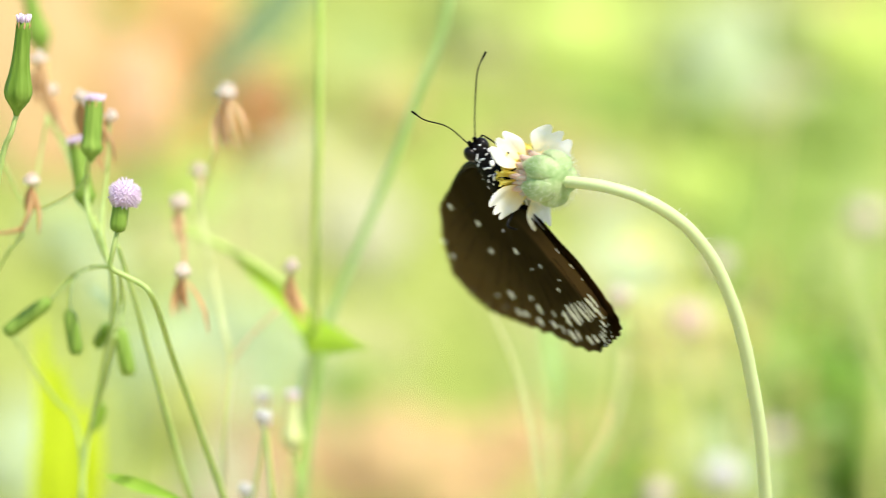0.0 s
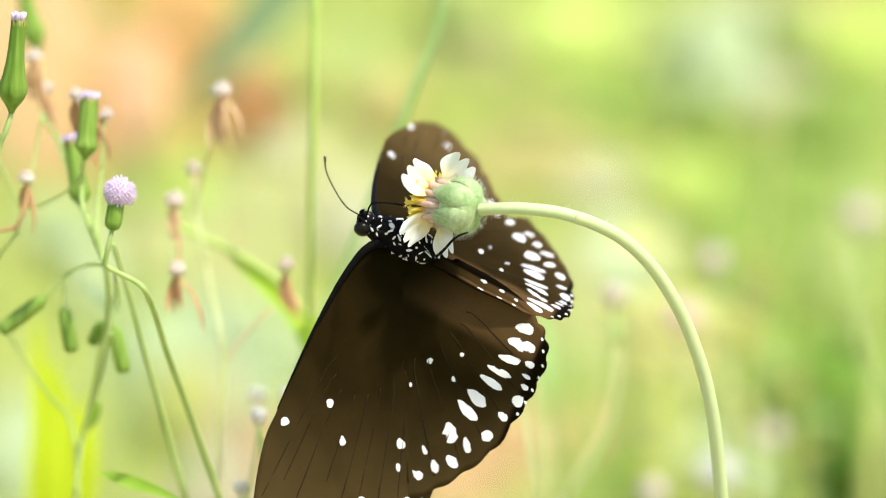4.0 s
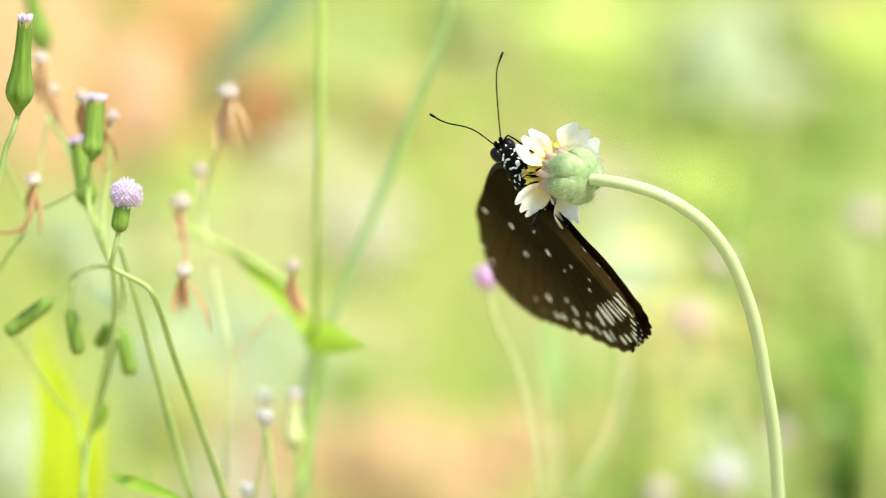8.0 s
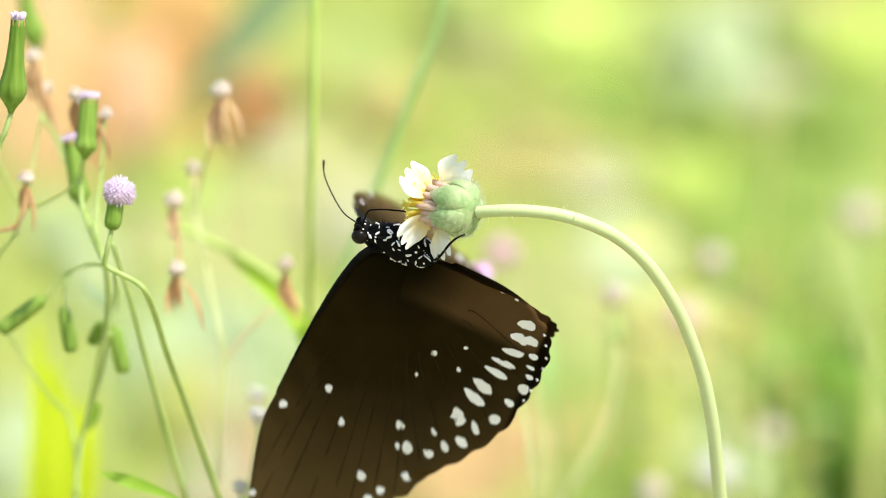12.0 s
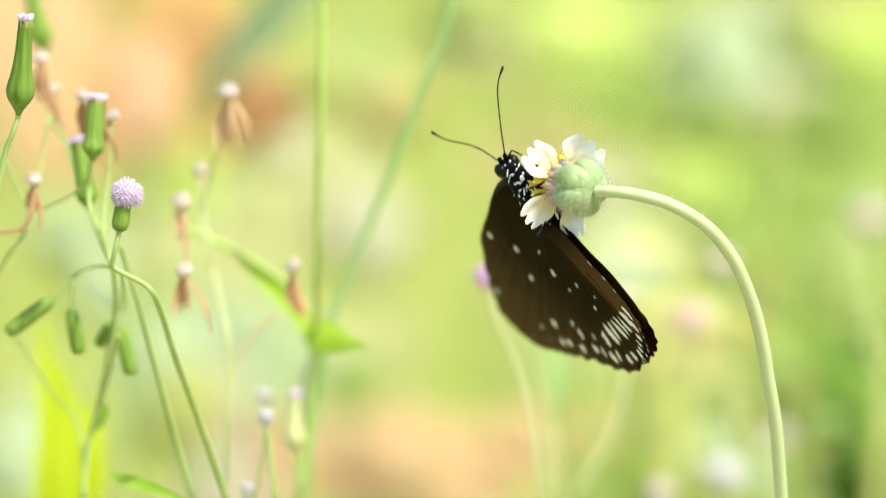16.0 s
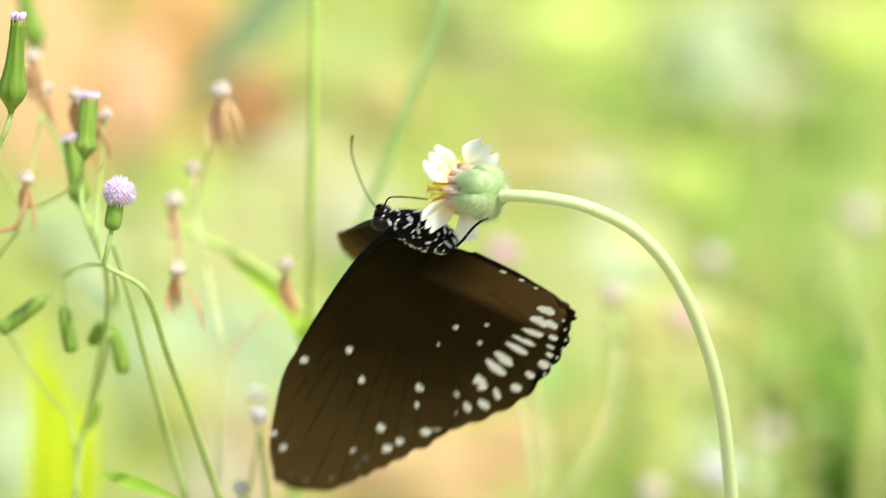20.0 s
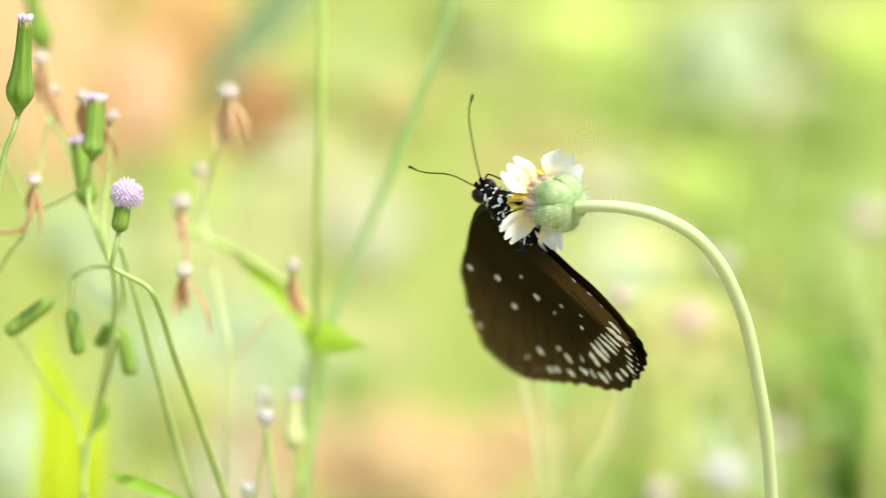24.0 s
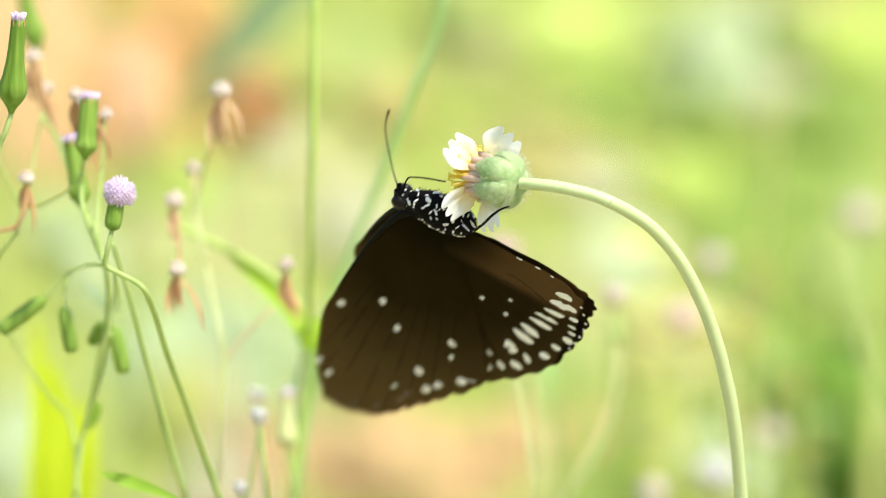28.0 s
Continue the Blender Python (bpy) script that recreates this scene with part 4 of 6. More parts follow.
    stalk(d, [V(-26.4, -26.1, 72), V(-27.3, -31.4, 74), V(-28.5, -37.2, 76)], 0.3, 0.4, down=True)
    bud(d, V(-22.6, -29.8, 110), V(-22.4, -21.5, 110), 1.7, "pink", "soft pale green bud", skin=PALESTALK)
    stalk(d, [V(-22.6, -29.8, 110), V(-21.7, -33.1, 110), V(-20.6, -38.1, 110)], 0.5, 0.6, down=True)
    fluffy(d, V(-29.4, -35.2, 70), 1.5)
    stalk(d, [V(-29.4, -35.6, 70), V(-28.9, -38.1, 70)], 0.4, 0.4, down=True)


def soft_leaves():
    # big leaves and dry sprigs that stand well behind the flower
    a = plant("sunlit_herb", -54.2, -29.8, 170, "broad lime-green leaves, backlit look put into their colour", "herb")
    for r, t, w in ((V(-58.0, -46.4, 200), V(-59.4, -9.9, 200), 3.6), (V(-57.4, -47.2, 190), V(-56.7, -16.5, 190), 5.0), (V(-53.4, -47.2, 200), V(-51.7, -21.5, 200), 4.2), (V(-55.1, -48.0, 180), V(-55.1, -20.6, 180), 5.6), (V(-58.8, -46.4, 220), V(-59.7, -26.5, 220), 3.4)):
        big_leaf(a, r, t, w, LIME)
    b = plant("banana_leaf", -27.7, 28.3, 600, "long bluish-green leaf leaning across the clearing", "leaf")
    big_leaf(b, V(-39.0, 21.0, 600), V(-17.5, 45.0, 600), 7.6, BLUEGREEN)
    stalk(b, [V(-39.0, 21.0, 600), V(-44.6, 11.7, 600), V(-46.7, -37.2, 600)], 0.8, 1.4, BLUEGREEN, down=True)


def big_leaf(owner, root, tip, width, material):
    o = owner.location
    bm = bmesh.new()
    blade(bm, root - o, tip - o, width * MM * (1 + owner.location.y / 0.8), Vector((1, 0.3, 0.1)), 0.06, 0.25, 12, 0.5)
    return part("leaf", bm, material, owner)


def clump(name, x, y, w, rx, ry, n, size, material, label, seed):
    """A leafy sprig: thin stalks up from the ground and many small leaves about (x, y, w)."""
    rr = random.Random(seed)
    p = V(x, y, w)
    t = thing(name, (p.x, p.y, 0), label, "shrub")
    bm = bmesh.new()
    k = 1 + w / FAR
    for _ in range(n):
        q = Vector((rr.gauss(0, 0.45) * rx * k, rr.gauss(0, 0.5) * rx * k, rr.gauss(0, 0.45) * ry * k)) * MM
        d = Vector((rr.gauss(0, 1), rr.gauss(0, 0.6), rr.gauss(0.3, 0.8))).normalized() * size * rr.uniform(0.7, 1.3) * MM
        c = p + q - t.location
        blade(bm, c - d / 2, c + d / 2, size * 0.5 * MM, Vector((rr.gauss(0, 1), rr.gauss(0, 1), rr.gauss(0, 1))), rr.uniform(-.2, .3), 0.2, 4)
    tagged(part("leaves", bm, material, t), kind="stuff")
    for k in range(3):
        stalk(t, [p + Vector((rr.uniform(-.5, .5) * rx, 0, -0.2 * ry)) * MM, p + Vector((rr.uniform(-.4, .4) * rx, 0, -ry)) * MM, p + Vector((rr.uniform(-.3, .3) * rx, 0, -ry * 1.6)) * MM], 0.5, 0.8, STALK, down=True)
    return t


def tufts():
    for k, (x, y, w, m, n, h) in enumerate((
            (64, -31, 520, DARKLEAF, 20, 50), (61, -25, 560, GRASS_B, 8, 70),
            (70, -10, 560, GRASS_C, 16, 90), (35, 4, 540, PALELEAF, 7, 80), (49, 0, 500, GRASS_A, 6, 60), (59, 10, 420, CREAMLEAF, 7, 90))):
        rr = random.Random(70 + k)
        p = V(x, y, w)
        t = thing("grass_tuft", (p.x, p.y, 0), "tall tuft of yellow-green grass", "grass", "grass tufts")
        for _ in range(n):
            r = Vector((rr.gauss(0, 0.035), rr.gauss(0, 0.03), -0.01))
            tip = r * 1.6 + Vector((rr.gauss(0, 0.03), rr.gauss(0, 0.03), p.z + h * rr.uniform(0.1, 1.0) * MM))
            bm = bmesh.new()
            blade(bm, r, tip, (rr.uniform(4, 7.5) if w > 540 else rr.uniform(2, 3.6)) * MM, Vector((1, rr.gauss(0, 0.5), 0)), rr.uniform(-.05, .08), 0.2, 8, 0.35)
            part("blade", bm, m, t)


def herbs():
    # low weeds through the meadow, far out of focus
    rr = random.Random(31)
    kinds = (GRASS_A, GRASS_B, PALELEAF, PALELEAF, CREAMLEAF, GRASS_B)
    for k in range(34):
        x, y, w = rr.uniform(-64, 78), rr.uniform(-40, 34), rr.uniform(400, 600)
        if x < 26 or y > 10 or (x > 40 and y < -8) or (8 < x < 42 and y > 4 and k % 3):
            continue
        p = V(x, y, w)
        t = thing("meadow_herb", (p.x, p.y, 0), "soft low weed with pointed leaves", "weed", "meadow herbs")
        m = kinds[rr.randrange(6)]
        top = p - t.location
        stalk(t, [p, p - Vector((rr.uniform(-6, 6), 0, 30)) * MM, p - Vector((rr.uniform(-9, 9), 0, 70)) * MM], 0.4, 0.6, PALESTALK, down=True)
        for _ in range(11):
            r = top - Vector((0, 0, rr.uniform(0, 45) * MM))
            d = Vector((rr.gauss(0, 1), rr.gauss(0, 0.7), rr.uniform(-0.2, 0.9))).normalized() * rr.uniform(13, 26) * MM
            bm = bmesh.new()
            blade(bm, r, r + d, rr.uniform(5, 10) * MM, Vector((rr.gauss(0, 1), 1, rr.gauss(0, 1))), rr.uniform(-.1, .2), 0.2, 5)
            part("leaf", bm, m, t)


def fluffy(owner, at, r):
    o = owner.location
    bm = bmesh.new()
    c = at - o
    ellipsoid(bm, c, (Vector((0, 0, r * 0.6 * MM)), Vector((r * 0.7 * MM, 0, 0)), Vector((0, r * 0.7 * MM, 0))))
    spray(bm, c, Vector((0, 0, 0.4)), 70, r * MM, 0.8, 0.1 * MM, seed=9)
    part("seed_head", bm, FLUFF, owner, "white seed fluff")


def far_weeds():
    # soft shapes deeper in the meadow: pale round heads on thin stalks
    for x, y, w, r, m, line in (
            (25.5, -6.7, 190, 1.5, CAP, ((25.5, -9.9), (26.2, -17.3), (24.1, -26.5), (17.9, -37.2))),
            (9.0, -0.5, 300, 2.1, ROSE, ((9.2, -4.9), (11.7, -14.8), (13.8, -26.5), (14.2, -37.2))),
            (5.9, -4.0, 105, 1.9, LILAC, ((7.1, -9.9), (10.0, -16.5), (12.5, -26.5), (13.8, -37.2))),
            (40.0, -1.6, 350, 1.9, CAP, ((40.3, -9.9), (42.0, -21.5), (42.8, -37.2))),
            (35.7, -10.1, 330, 2.5, BLUSH, ((36.6, -19.8), (37.0, -37.2))),
            (48.6, -27.3, 420, 2.0, CAP, ((49.4, -37.2),)),
            (31.3, -35.7, 300, 2.0, CAP, ((31.5, -37.2),)),
            # fluff head added only to make a soft white blur here
            (40.6, -32.8, 340, 2.9, FLUFF, ((40.9, -37.2),)),
            (61.9, 4.6, 480, 2.6, CAP, ((61.2, -6.6), (63.1, -17.3), (65.6, -26.5), (67.7, -37.2)))):
        p = V(x, y, w)
        t = thing("meadow_flower", (p.x, p.y, 0), "pale round flower head on a thin stalk", "wildflower", "meadow flowers")
        bm = bmesh.new()
        c = p - t.location
        k = r * (1 + w / FAR) * MM
        ellipsoid(bm, c, (Vector((0, 0, k * 0.8)), Vector((k, 0, 0)), Vector((0, k, 0))))
        spray(bm, c, Vector((0, 0, 0.4)), 60, k * 1.25, 0.8, 0.12 * MM, seed=int(x + 100))
        part("flower_head", bm, m, t)
        stalk(t, [p] + [V(a, b, w) for a, b in line], *((0.6, 0.8) if w > 150 else (0.4, 0.4)), PALESTALK, down=True)
        if m is CAP and w == 190:
            bud(t, V(25.9, -14.6, w), V(25.5, -8.2, w), 1.5, "pink", "soft green bud under the pale head", skin=STALK)
    t = plant("meadow_herb", 15.0, -20.0, 230, "soft bluish-green shoot in the meadow", "herb")
    leaf(t, V(15.8, -27.0, 230), V(14.6, -9.5, 230), 3.4, GREENBLADE)
    stalk(t, [V(15.8, -26.5, 230), V(16.2, -38.0, 230)], 0.6, 0.8, PALESTALK, down=True)


left_plants()
behind_plants()
far_weeds()
soft_leaves()
tufts()
herbs()
clump("dry_shrub", -27.2, 20.4, 480, 3.2, 2.6, 26, 13, RUST, "withered sprig with orange-brown leaves", 0)
clump("leafy_shrub", 62.7, -30.5, 560, 9.0, 9.0, 120, 22, DARKLEAF, "lush deep green leafy shrub", 1)
clump("leafy_shrub", 54.4, -21.5, 480, 6.6, 5.6, 60, 17, HERBLEAF, "mid-green leafy herb before the bank", 5)


# ---------- the flower under the butterfly ----------
JOINT = Vector((7.0, 0.0, 9.87))          # where stalk and head meet, at rest (mm right, beyond, up)
STEM_KNOTS = [(6.97, 9.87), (9.54, 9.66), (12.11, 9.37), (15.01, 8.79), (17.91, 8.04), (20.48, 7.05), (22.89, 5.89), (25.04, 4.64), (27.03, 3.23), (29.19, 1.16), (31.18, -1.16), (32.92, -3.73), (34.49, -6.55), (36.07, -9.78), (37.4, -13.18), (38.56, -16.5), (39.47, -19.82), (40.22, -23.55), (40.8, -27.28), (41.29, -31.92), (41.71, -36.57), (42.29, -43.03), (44.0, -90.0), (47.0, -180.0), (51.0, -270.0), (55.0, -363.0)]
STEM_LINE = [(q.x, q.y) for q in smooth_path([Vector((u, v, 0)) for u, v in STEM_KNOTS], 2)]


def stem_at(du, dv):
    """The stalk's line when the head has swung by du, dv mm: the sway dies out downwards."""
    out, s = [], 0.0
    for i, (u, v) in enumerate(STEM_LINE):
        if i:
            s += math.hypot(u - STEM_LINE[i - 1][0], v - STEM_LINE[i - 1][1])
        wu = 1 - 0.49 * min(s / 47, 1) - 0.55 * max(0, s - 47) / 330
        wv = max(0.0, 1 - s / 40) ** 1.3
        out.append(V(u + du * max(wu, 0), v + dv * wv, -3.4 * (1 - math.exp(-s / 4.5)) + min(34.0, 0.5 * max(0.0, s - 14))))
    return out


def build_tridax():
    base = stem_at(0, 0)[-1]
    t = thing("coat_button_flower", (base.x, base.y, 0), "nodding cream daisy with yellow centre on an arched pale green stalk", "flower")
    line = stem_at(0, 0)
    joints = []
    n = len(line) - 1
    for i in range(n):
        ln = (line[i + 1] - line[i]).length
        r0 = (0.89 + 0.12 * min(i / n * 2, 1)) * MM
        r1 = (0.89 + 0.12 * min((i + 1) / n * 2, 1)) * MM
        bm = bmesh.new()
        lathe(bm, [Vector((0, 0, z)) for z in (-0.15 * r0, 0, ln * 0.25, ln * 0.5, ln * 0.75, ln, ln + 0.15 * r1)],
              [r0, r0, r0 + (r1 - r0) * .25, r0 + (r1 - r0) * .5, r0 + (r1 - r0) * .75, r1, r1], 14, caps=False)
        seg = part("stem", bm, STEM, t)
        if i < 42:
            rr = random.Random(i)
            hb = bmesh.new()
            for _ in range(int(ln / MM * (6 if i < 16 else 3))):
                a, z = rr.uniform(0, 2 * math.pi), rr.uniform(0, ln)
                d = Vector((math.cos(a), math.sin(a), rr.uniform(-0.5, 0.5))).normalized()
                p = Vector((math.cos(a) * r0 * 0.95, math.sin(a) * r0 * 0.95, z))
                lathe(hb, [p, p + d * rr.uniform(0.4, 1.0) * MM], [0.03 * MM, 0.008 * MM], 3, caps=False)
            tagged(part("hairs", hb, HAIR, seg), kind="stuff")
        joints.append(seg)
    head = build_head(t)
    return t, joints, head


def build_head(t):
    """The flower head in its own space: the stalk's end at the origin, facing along +z; +x is the side that turns to the light."""
    bm = bmesh.new()
    prof = [(0.0, 1.05), (0.15, 2.0), (0.6, 3.15), (1.5, 3.85), (2.8, 4.1), (4.2, 3.95), (5.5, 3.5), (6.4, 3.1), (7.2, 2.9)]
    cup = [q for q in prof if q[0] < 5]
    lathe(bm, [Vector((0, 0, z * MM)) for z, _ in cup], [(r if z < 0.1 else r * 0.88) * MM for z, r in cup], 30, 0.01, 5)
    head = part("flower_head", bm, INVOLUCRE, t, "green hairy cup of bracts")
    rr = random.Random(11)

    def rad(z):
        for (z0, r0), (z1, r1) in zip(prof, prof[1:]):
            if z <= z1:
                return r0 + (r1 - r0) * (z - z0) / (z1 - z0)
        return prof[-1][1]

    for k in range(5):
        a0 = 2 * math.pi * (k + 0.5) / 5
        bm = bmesh.new()
        rows = []
        for i in range(16):
            tt = i / 15
            z = 0.12 + 7.2 * tt
            half = 0.605 * (min(1, 0.9 + tt) if tt < 0.28 else (1 - ((tt - 0.28) / 0.72) ** 1.7) if tt < 1 else 0.02)
            off = (0.16 + 0.10 * (k % 2)) * min(1, 0.2 + tt * 5) + 0.9 * max(0, tt - 0.7) * (1 - tt)
            rows.append([bm.verts.new(Vector(((rad(z) + off - 0.6 * abs(j) ** 4) * math.cos(a0 + half * j), (rad(z) + off - 0.6 * abs(j) ** 4) * math.sin(a0 + half * j), z)) * MM) for j in (-1, -0.85, -0.6, -0.3, 0, 0.3, 0.6, 0.85, 1)])
        for p, q in zip(rows, rows[1:]):
            for j in range(8):
                bm.faces.new((p[j], p[j + 1], q[j + 1], q[j]))
        part("bract", bm, INVOLUCRE, head)
    bm = bmesh.new()
    for _ in range(2400):
        a, z = rr.uniform(0, 2 * math.pi), rr.uniform(0.05, 6.6)
        p = Vector(((rad(z) + 0.25) * math.cos(a), (rad(z) + 0.25) * math.sin(a), z)) * MM
        d = Vector((math.cos(a), math.sin(a), rr.uniform(-0.6, 0.3))).normalized()
        lathe(bm, [p, p + d * rr.uniform(0.35, 1.0) * MM], [0.013 * MM, 0.005 * MM], 3, caps=False)
    tagged(part("hairs", bm, HAIR, head, "fine white hairs"), kind="stuff")
    # dried pinkish floret bases, then the yellow tubes of the disc
    for k in range(40):
        a, q = k * 2.4, 3.25 * math.sqrt((k + 0.5) / 40)
        p = Vector((q * math.cos(a), q * math.sin(a), 5.9)) * MM
        bm = lathe(bmesh.new(), [p - Vector((0, 0, 1.6 * MM)), p + Vector((math.cos(a) * 0.2, math.sin(a) * 0.2, 0.8)) * MM, p + Vector((math.cos(a) * 0.5, math.sin(a) * 0.5, 1.7 + rr.uniform(-0.4, 0.3))) * MM], [0.34 * MM, 0.52 * MM, 0.34 * MM], 7)
        part("floret_base", bm, PINKISH, head)
    for k in range(64):
        a, q = k * 2.4, 2.9 * math.sqrt((k + 0.5) / 64)
        p = Vector((q * math.cos(a), q * math.sin(a), 6.9)) * MM
        front = max(0, math.cos(a))
        lay = 0.55 + 0.6 * front
        d = Vector((math.cos(a) * lay * q / 2.6 + rr.gauss(0, .16), math.sin(a) * lay * q / 2.6 + rr.gauss(0, .16), 1)).normalized()
        e = d.orthogonal().normalized()
        ln = rr.uniform(1.5, 2.8) * (1 + 0.4 * front) * MM
        bm = bmesh.new()
        lathe(bm, [p, p + d * ln * 0.6, p + d * ln * 0.9, p + d * ln], [0.22 * MM, 0.27 * MM, 0.36 * MM, 0.30 * MM], 8)
        # the five pointed lobes of the tube's mouth
        for j in range(5):
            g = 2 * math.pi * (j + rr.uniform(-0.1, 0.1)) / 5
            o = e * math.cos(g) + d.cross(e) * math.sin(g)
            blade(bm, p + d * ln * 0.9 + o * 0.26 * MM, p + d * (ln + 0.22 * MM) + o * 0.85 * MM, 0.42 * MM, d.cross(o), 0.15, 0.2, 3, 0.35)
        part("disc_floret", bm, YELLOW, head)
    # five short ray petals, each with a lobed end
    for ang, ln, wd, tilt in ((40, 5.8, 5.4, 0.26), (-47, 6.2, 4.8, 0.16), (117, 5.4, 8.6, -0.40), (-109, 6.6, 4.6, -0.08), (185, 5.5, 5.2, 0.0)):
        a = radians(ang)
        out = Vector((math.cos(a), math.sin(a), 0))
        tang = Vector((-math.sin(a), math.cos(a), 0))
        bm = bmesh.new()
        rows = []
        nr, nc = 12, 13
        for i in range(nr):
            tt = i / (nr - 1)
            row = []
            for j in range(nc):
                s = j / (nc - 1) * 2 - 1
                lobe = 0.80 + 0.20 * abs(math.cos(s * math.pi * 1.5)) ** 0.7
                ll = ln * tt * (lobe if tt > 0.5 else 1 + (lobe - 1) * tt * 2) * (1 - 0.10 * s * s)
                w = wd / 2 * (0.22 + 0.78 * math.sin(min(1, tt * 1.35) * math.pi / 2)) * (1 - 0.22 * max(0, tt - 0.75) * 4 * 0.5)
                cup = 0.6 * s * s * math.sin(tt * math.pi) + 0.13 * math.cos(s * 9) * tt + 0.22 * math.sin(ang + tt * 5 + s * 2.5) * tt
                row.append(bm.verts.new((out * (2.2 + ll) + tang * (w * s) + Vector((0, 0, 6.8 + tilt * ll + 0.9 * math.sin(tt * 2.2) - cup))) * MM))
            rows.append(row)
        for p, q in zip(rows, rows[1:]):
            for j in range(nc - 1):
                bm.faces.new((p[j], p[j + 1], q[j + 1], q[j]))
        part("petal", bm, BLUSHPETAL if ang == 119 else PETAL, head, "cream-white petal with a lobed end")
    return head


HEAD_AXIS = Vector((-5.7, 5.0, 1.1)).normalized()


def head_pose(u, v):
    """The head's pose in the world when its stalk's end is at u, v."""
    z = HEAD_AXIS
    x = Vector((-0.66, -0.75, 0.0))
    x = (x - z * x.dot(z)).normalized()
    y = z.cross(x)
    m = Matrix.Rotation(radians(-1.0 * (u - JOINT.x)), 4, "Z") @ Matrix((x, y, z)).transposed().to_4x4()
    return Matrix.Translation(V(u - 0.9, v + 0.1)) @ STAGE.to_quaternion().to_matrix().to_4x4() @ m


tridax, stem_parts, flower_head = build_tridax()

# ---------- the butterfly ----------
# in its own space, mm: head towards (-x, +z), back and wings towards -z, its left side towards +y
HINGE = Vector((-0.8, 0, 0.6))
HIND_HINGE = Vector((-0.914, 0, 0.407))       # the hindwings turn nearer their inner edge
VENTRAL = Vector((0.6, 0, 0.8))
MID = 1.25


def mm(x, y, z):
    return Vector((x, y, z)) * MM


STREAKS = [(16.7, -10.0, 19.7, -10.4, 2.0), (15.7, -11.9, 20.2, -13.4, 2.2), (14.3, -14.6, 18.1, -15.4, 1.5), (13.0, -16.2, 16.8, -17.8, 1.3), (12.0, -17.6, 15.7, -19.8, 1.4), (10.4, -20.0, 13.4, -22.4, 2.0), (9.1, -21.8, 12.3, -24.7, 1.8), (8.0, -25.1, 8.7, -28.6, 2.5), (3.5, -28.9, 4.7, -31.1, 2.6), (0.7, -31.5, 1.0, -34.0, 1.7)]
MARGIN = [(18.6, -15.2, 20.1, -15.9, 1.2), (18.3, -17.0, 19.7, -17.8, 0.7), (18.3, -18.6, 19.5, -19.4, 0.9), (17.1, -21.0, 19.0, -21.4, 2.1), (15.3, -23.1, 16.7, -24.3, 1.3), (13.1, -26.3, 14.7, -27.4, 2.1), (10.6, -27.2, 11.4, -29.8, 1.2), (8.2, -30.3, 9.8, -32.1, 1.7), (6.1, -31.0, 6.8, -33.2, 1.4), (3.4, -32.7, 4.7, -34.3, 1.5)]
DISC = [(4.1, -16.0, 4.9, -16.5, 1.3), (1.9, -19.6, 2.0, -20.4, 0.5), (4.2, -19.4, 4.5, -19.8, 0.6), (8.9, -14.7, 9.5, -15.1, 0.8), (8.1, -18.2, 8.4, -19.1, 0.7), (-2.3, -18.6, -1.6, -20.1, 1.1), (-4.0, -15.1, -4.2, -16.2, 0.4)]
FORE_SPOTS = [(-18.8, -24.2, -18.6, -25.6, 1.6), (-12.2, -21.9, -11.2, -23.1, 1.5), (-10.1, -27.5, -9.5, -28.9, 1.8), (-1.5, -28.2, -0.8, -29.9, 1.5), (-1.7, -32.0, -1.2, -33.3, 1.0), (-7.5, -36.7, -6.6, -38.4, 1.5), (-6.7, -41.2, -5.5, -42.2, 2.2), (-4.7, -39.6, -3.7, -40.8, 1.5), (-23.7, -39.5, -23.4, -40.6, 1.5), (-22.5, -42.2, -21.8, -43.3, 1.4), (-19.0, -44.9, -18.4, -46.1, 1.5), (-11.6, -42.3, -11.2, -42.9, 1.3), (-1.0, -37.4, 0.7, -38.3, 1.6), (0.8, -37.3, 2.3, -37.3, 0.4)]
FRINGE = [(x - 0.15, z + 0.3, x + 0.15, z - 0.25, 0.45) for x, z in ((20.9, -11.6), (21.2, -13.4), (21.3, -15.6), (20.9, -17.5), (20.1, -19.4), (19.2, -21.3), (18.2, -23.2))]
DORSAL = [(11.0, -3.3, 12.1, -3.8, 0.55), (13.9, -4.6, 14.8, -5.0, 0.5), (16.2, -5.8, 16.9, -6.2, 0.5)]
FAINT = [(-9.7, -43.4, -9.1, -44.3, 1.1), (-11.2, -45.8, -10.4, -46.1, 1.3), (-15.1, -48.2, -14.3, -48.8, 1.5), (-19.2, -49.0, -18.2, -49.2, 1.2), (-21.4, -48.2, -20.9, -48.7, 1.3)]
HIND_LINE = [(0.2, 0.3), (5.2, -0.3), (9.6, -2.0), (14.0, -4.2), (18.3, -7.2), (19.7, -9.6), (20.8, -12.2), (20.9, -15.4), (19.4, -19.4), (17.7, -22.7), (15.0, -27.7), (11.1, -31.7), (6.9, -34.9), (2.8, -37.0), (0.6, -36.2), (-2.2, -18.1)]
FORE_LINE = [(0.6, 0.2), (-5.3, 0.8), (-9.0, -3.4), (-12.8, -9.8), (-16.1, -16.6), (-19.2, -23.3), (-21.3, -28.1), (-22.7, -34.6), (-23.8, -42.3), (-23.4, -46.9), (-21.7, -49.9), (-15.8, -50.4), (-11.7, -48.2), (-9.2, -46.3), (-6.1, -44.1), (-2.8, -41.4), (0.5, -39.3), (3.1, -36.4), (3.7, -28.3)]


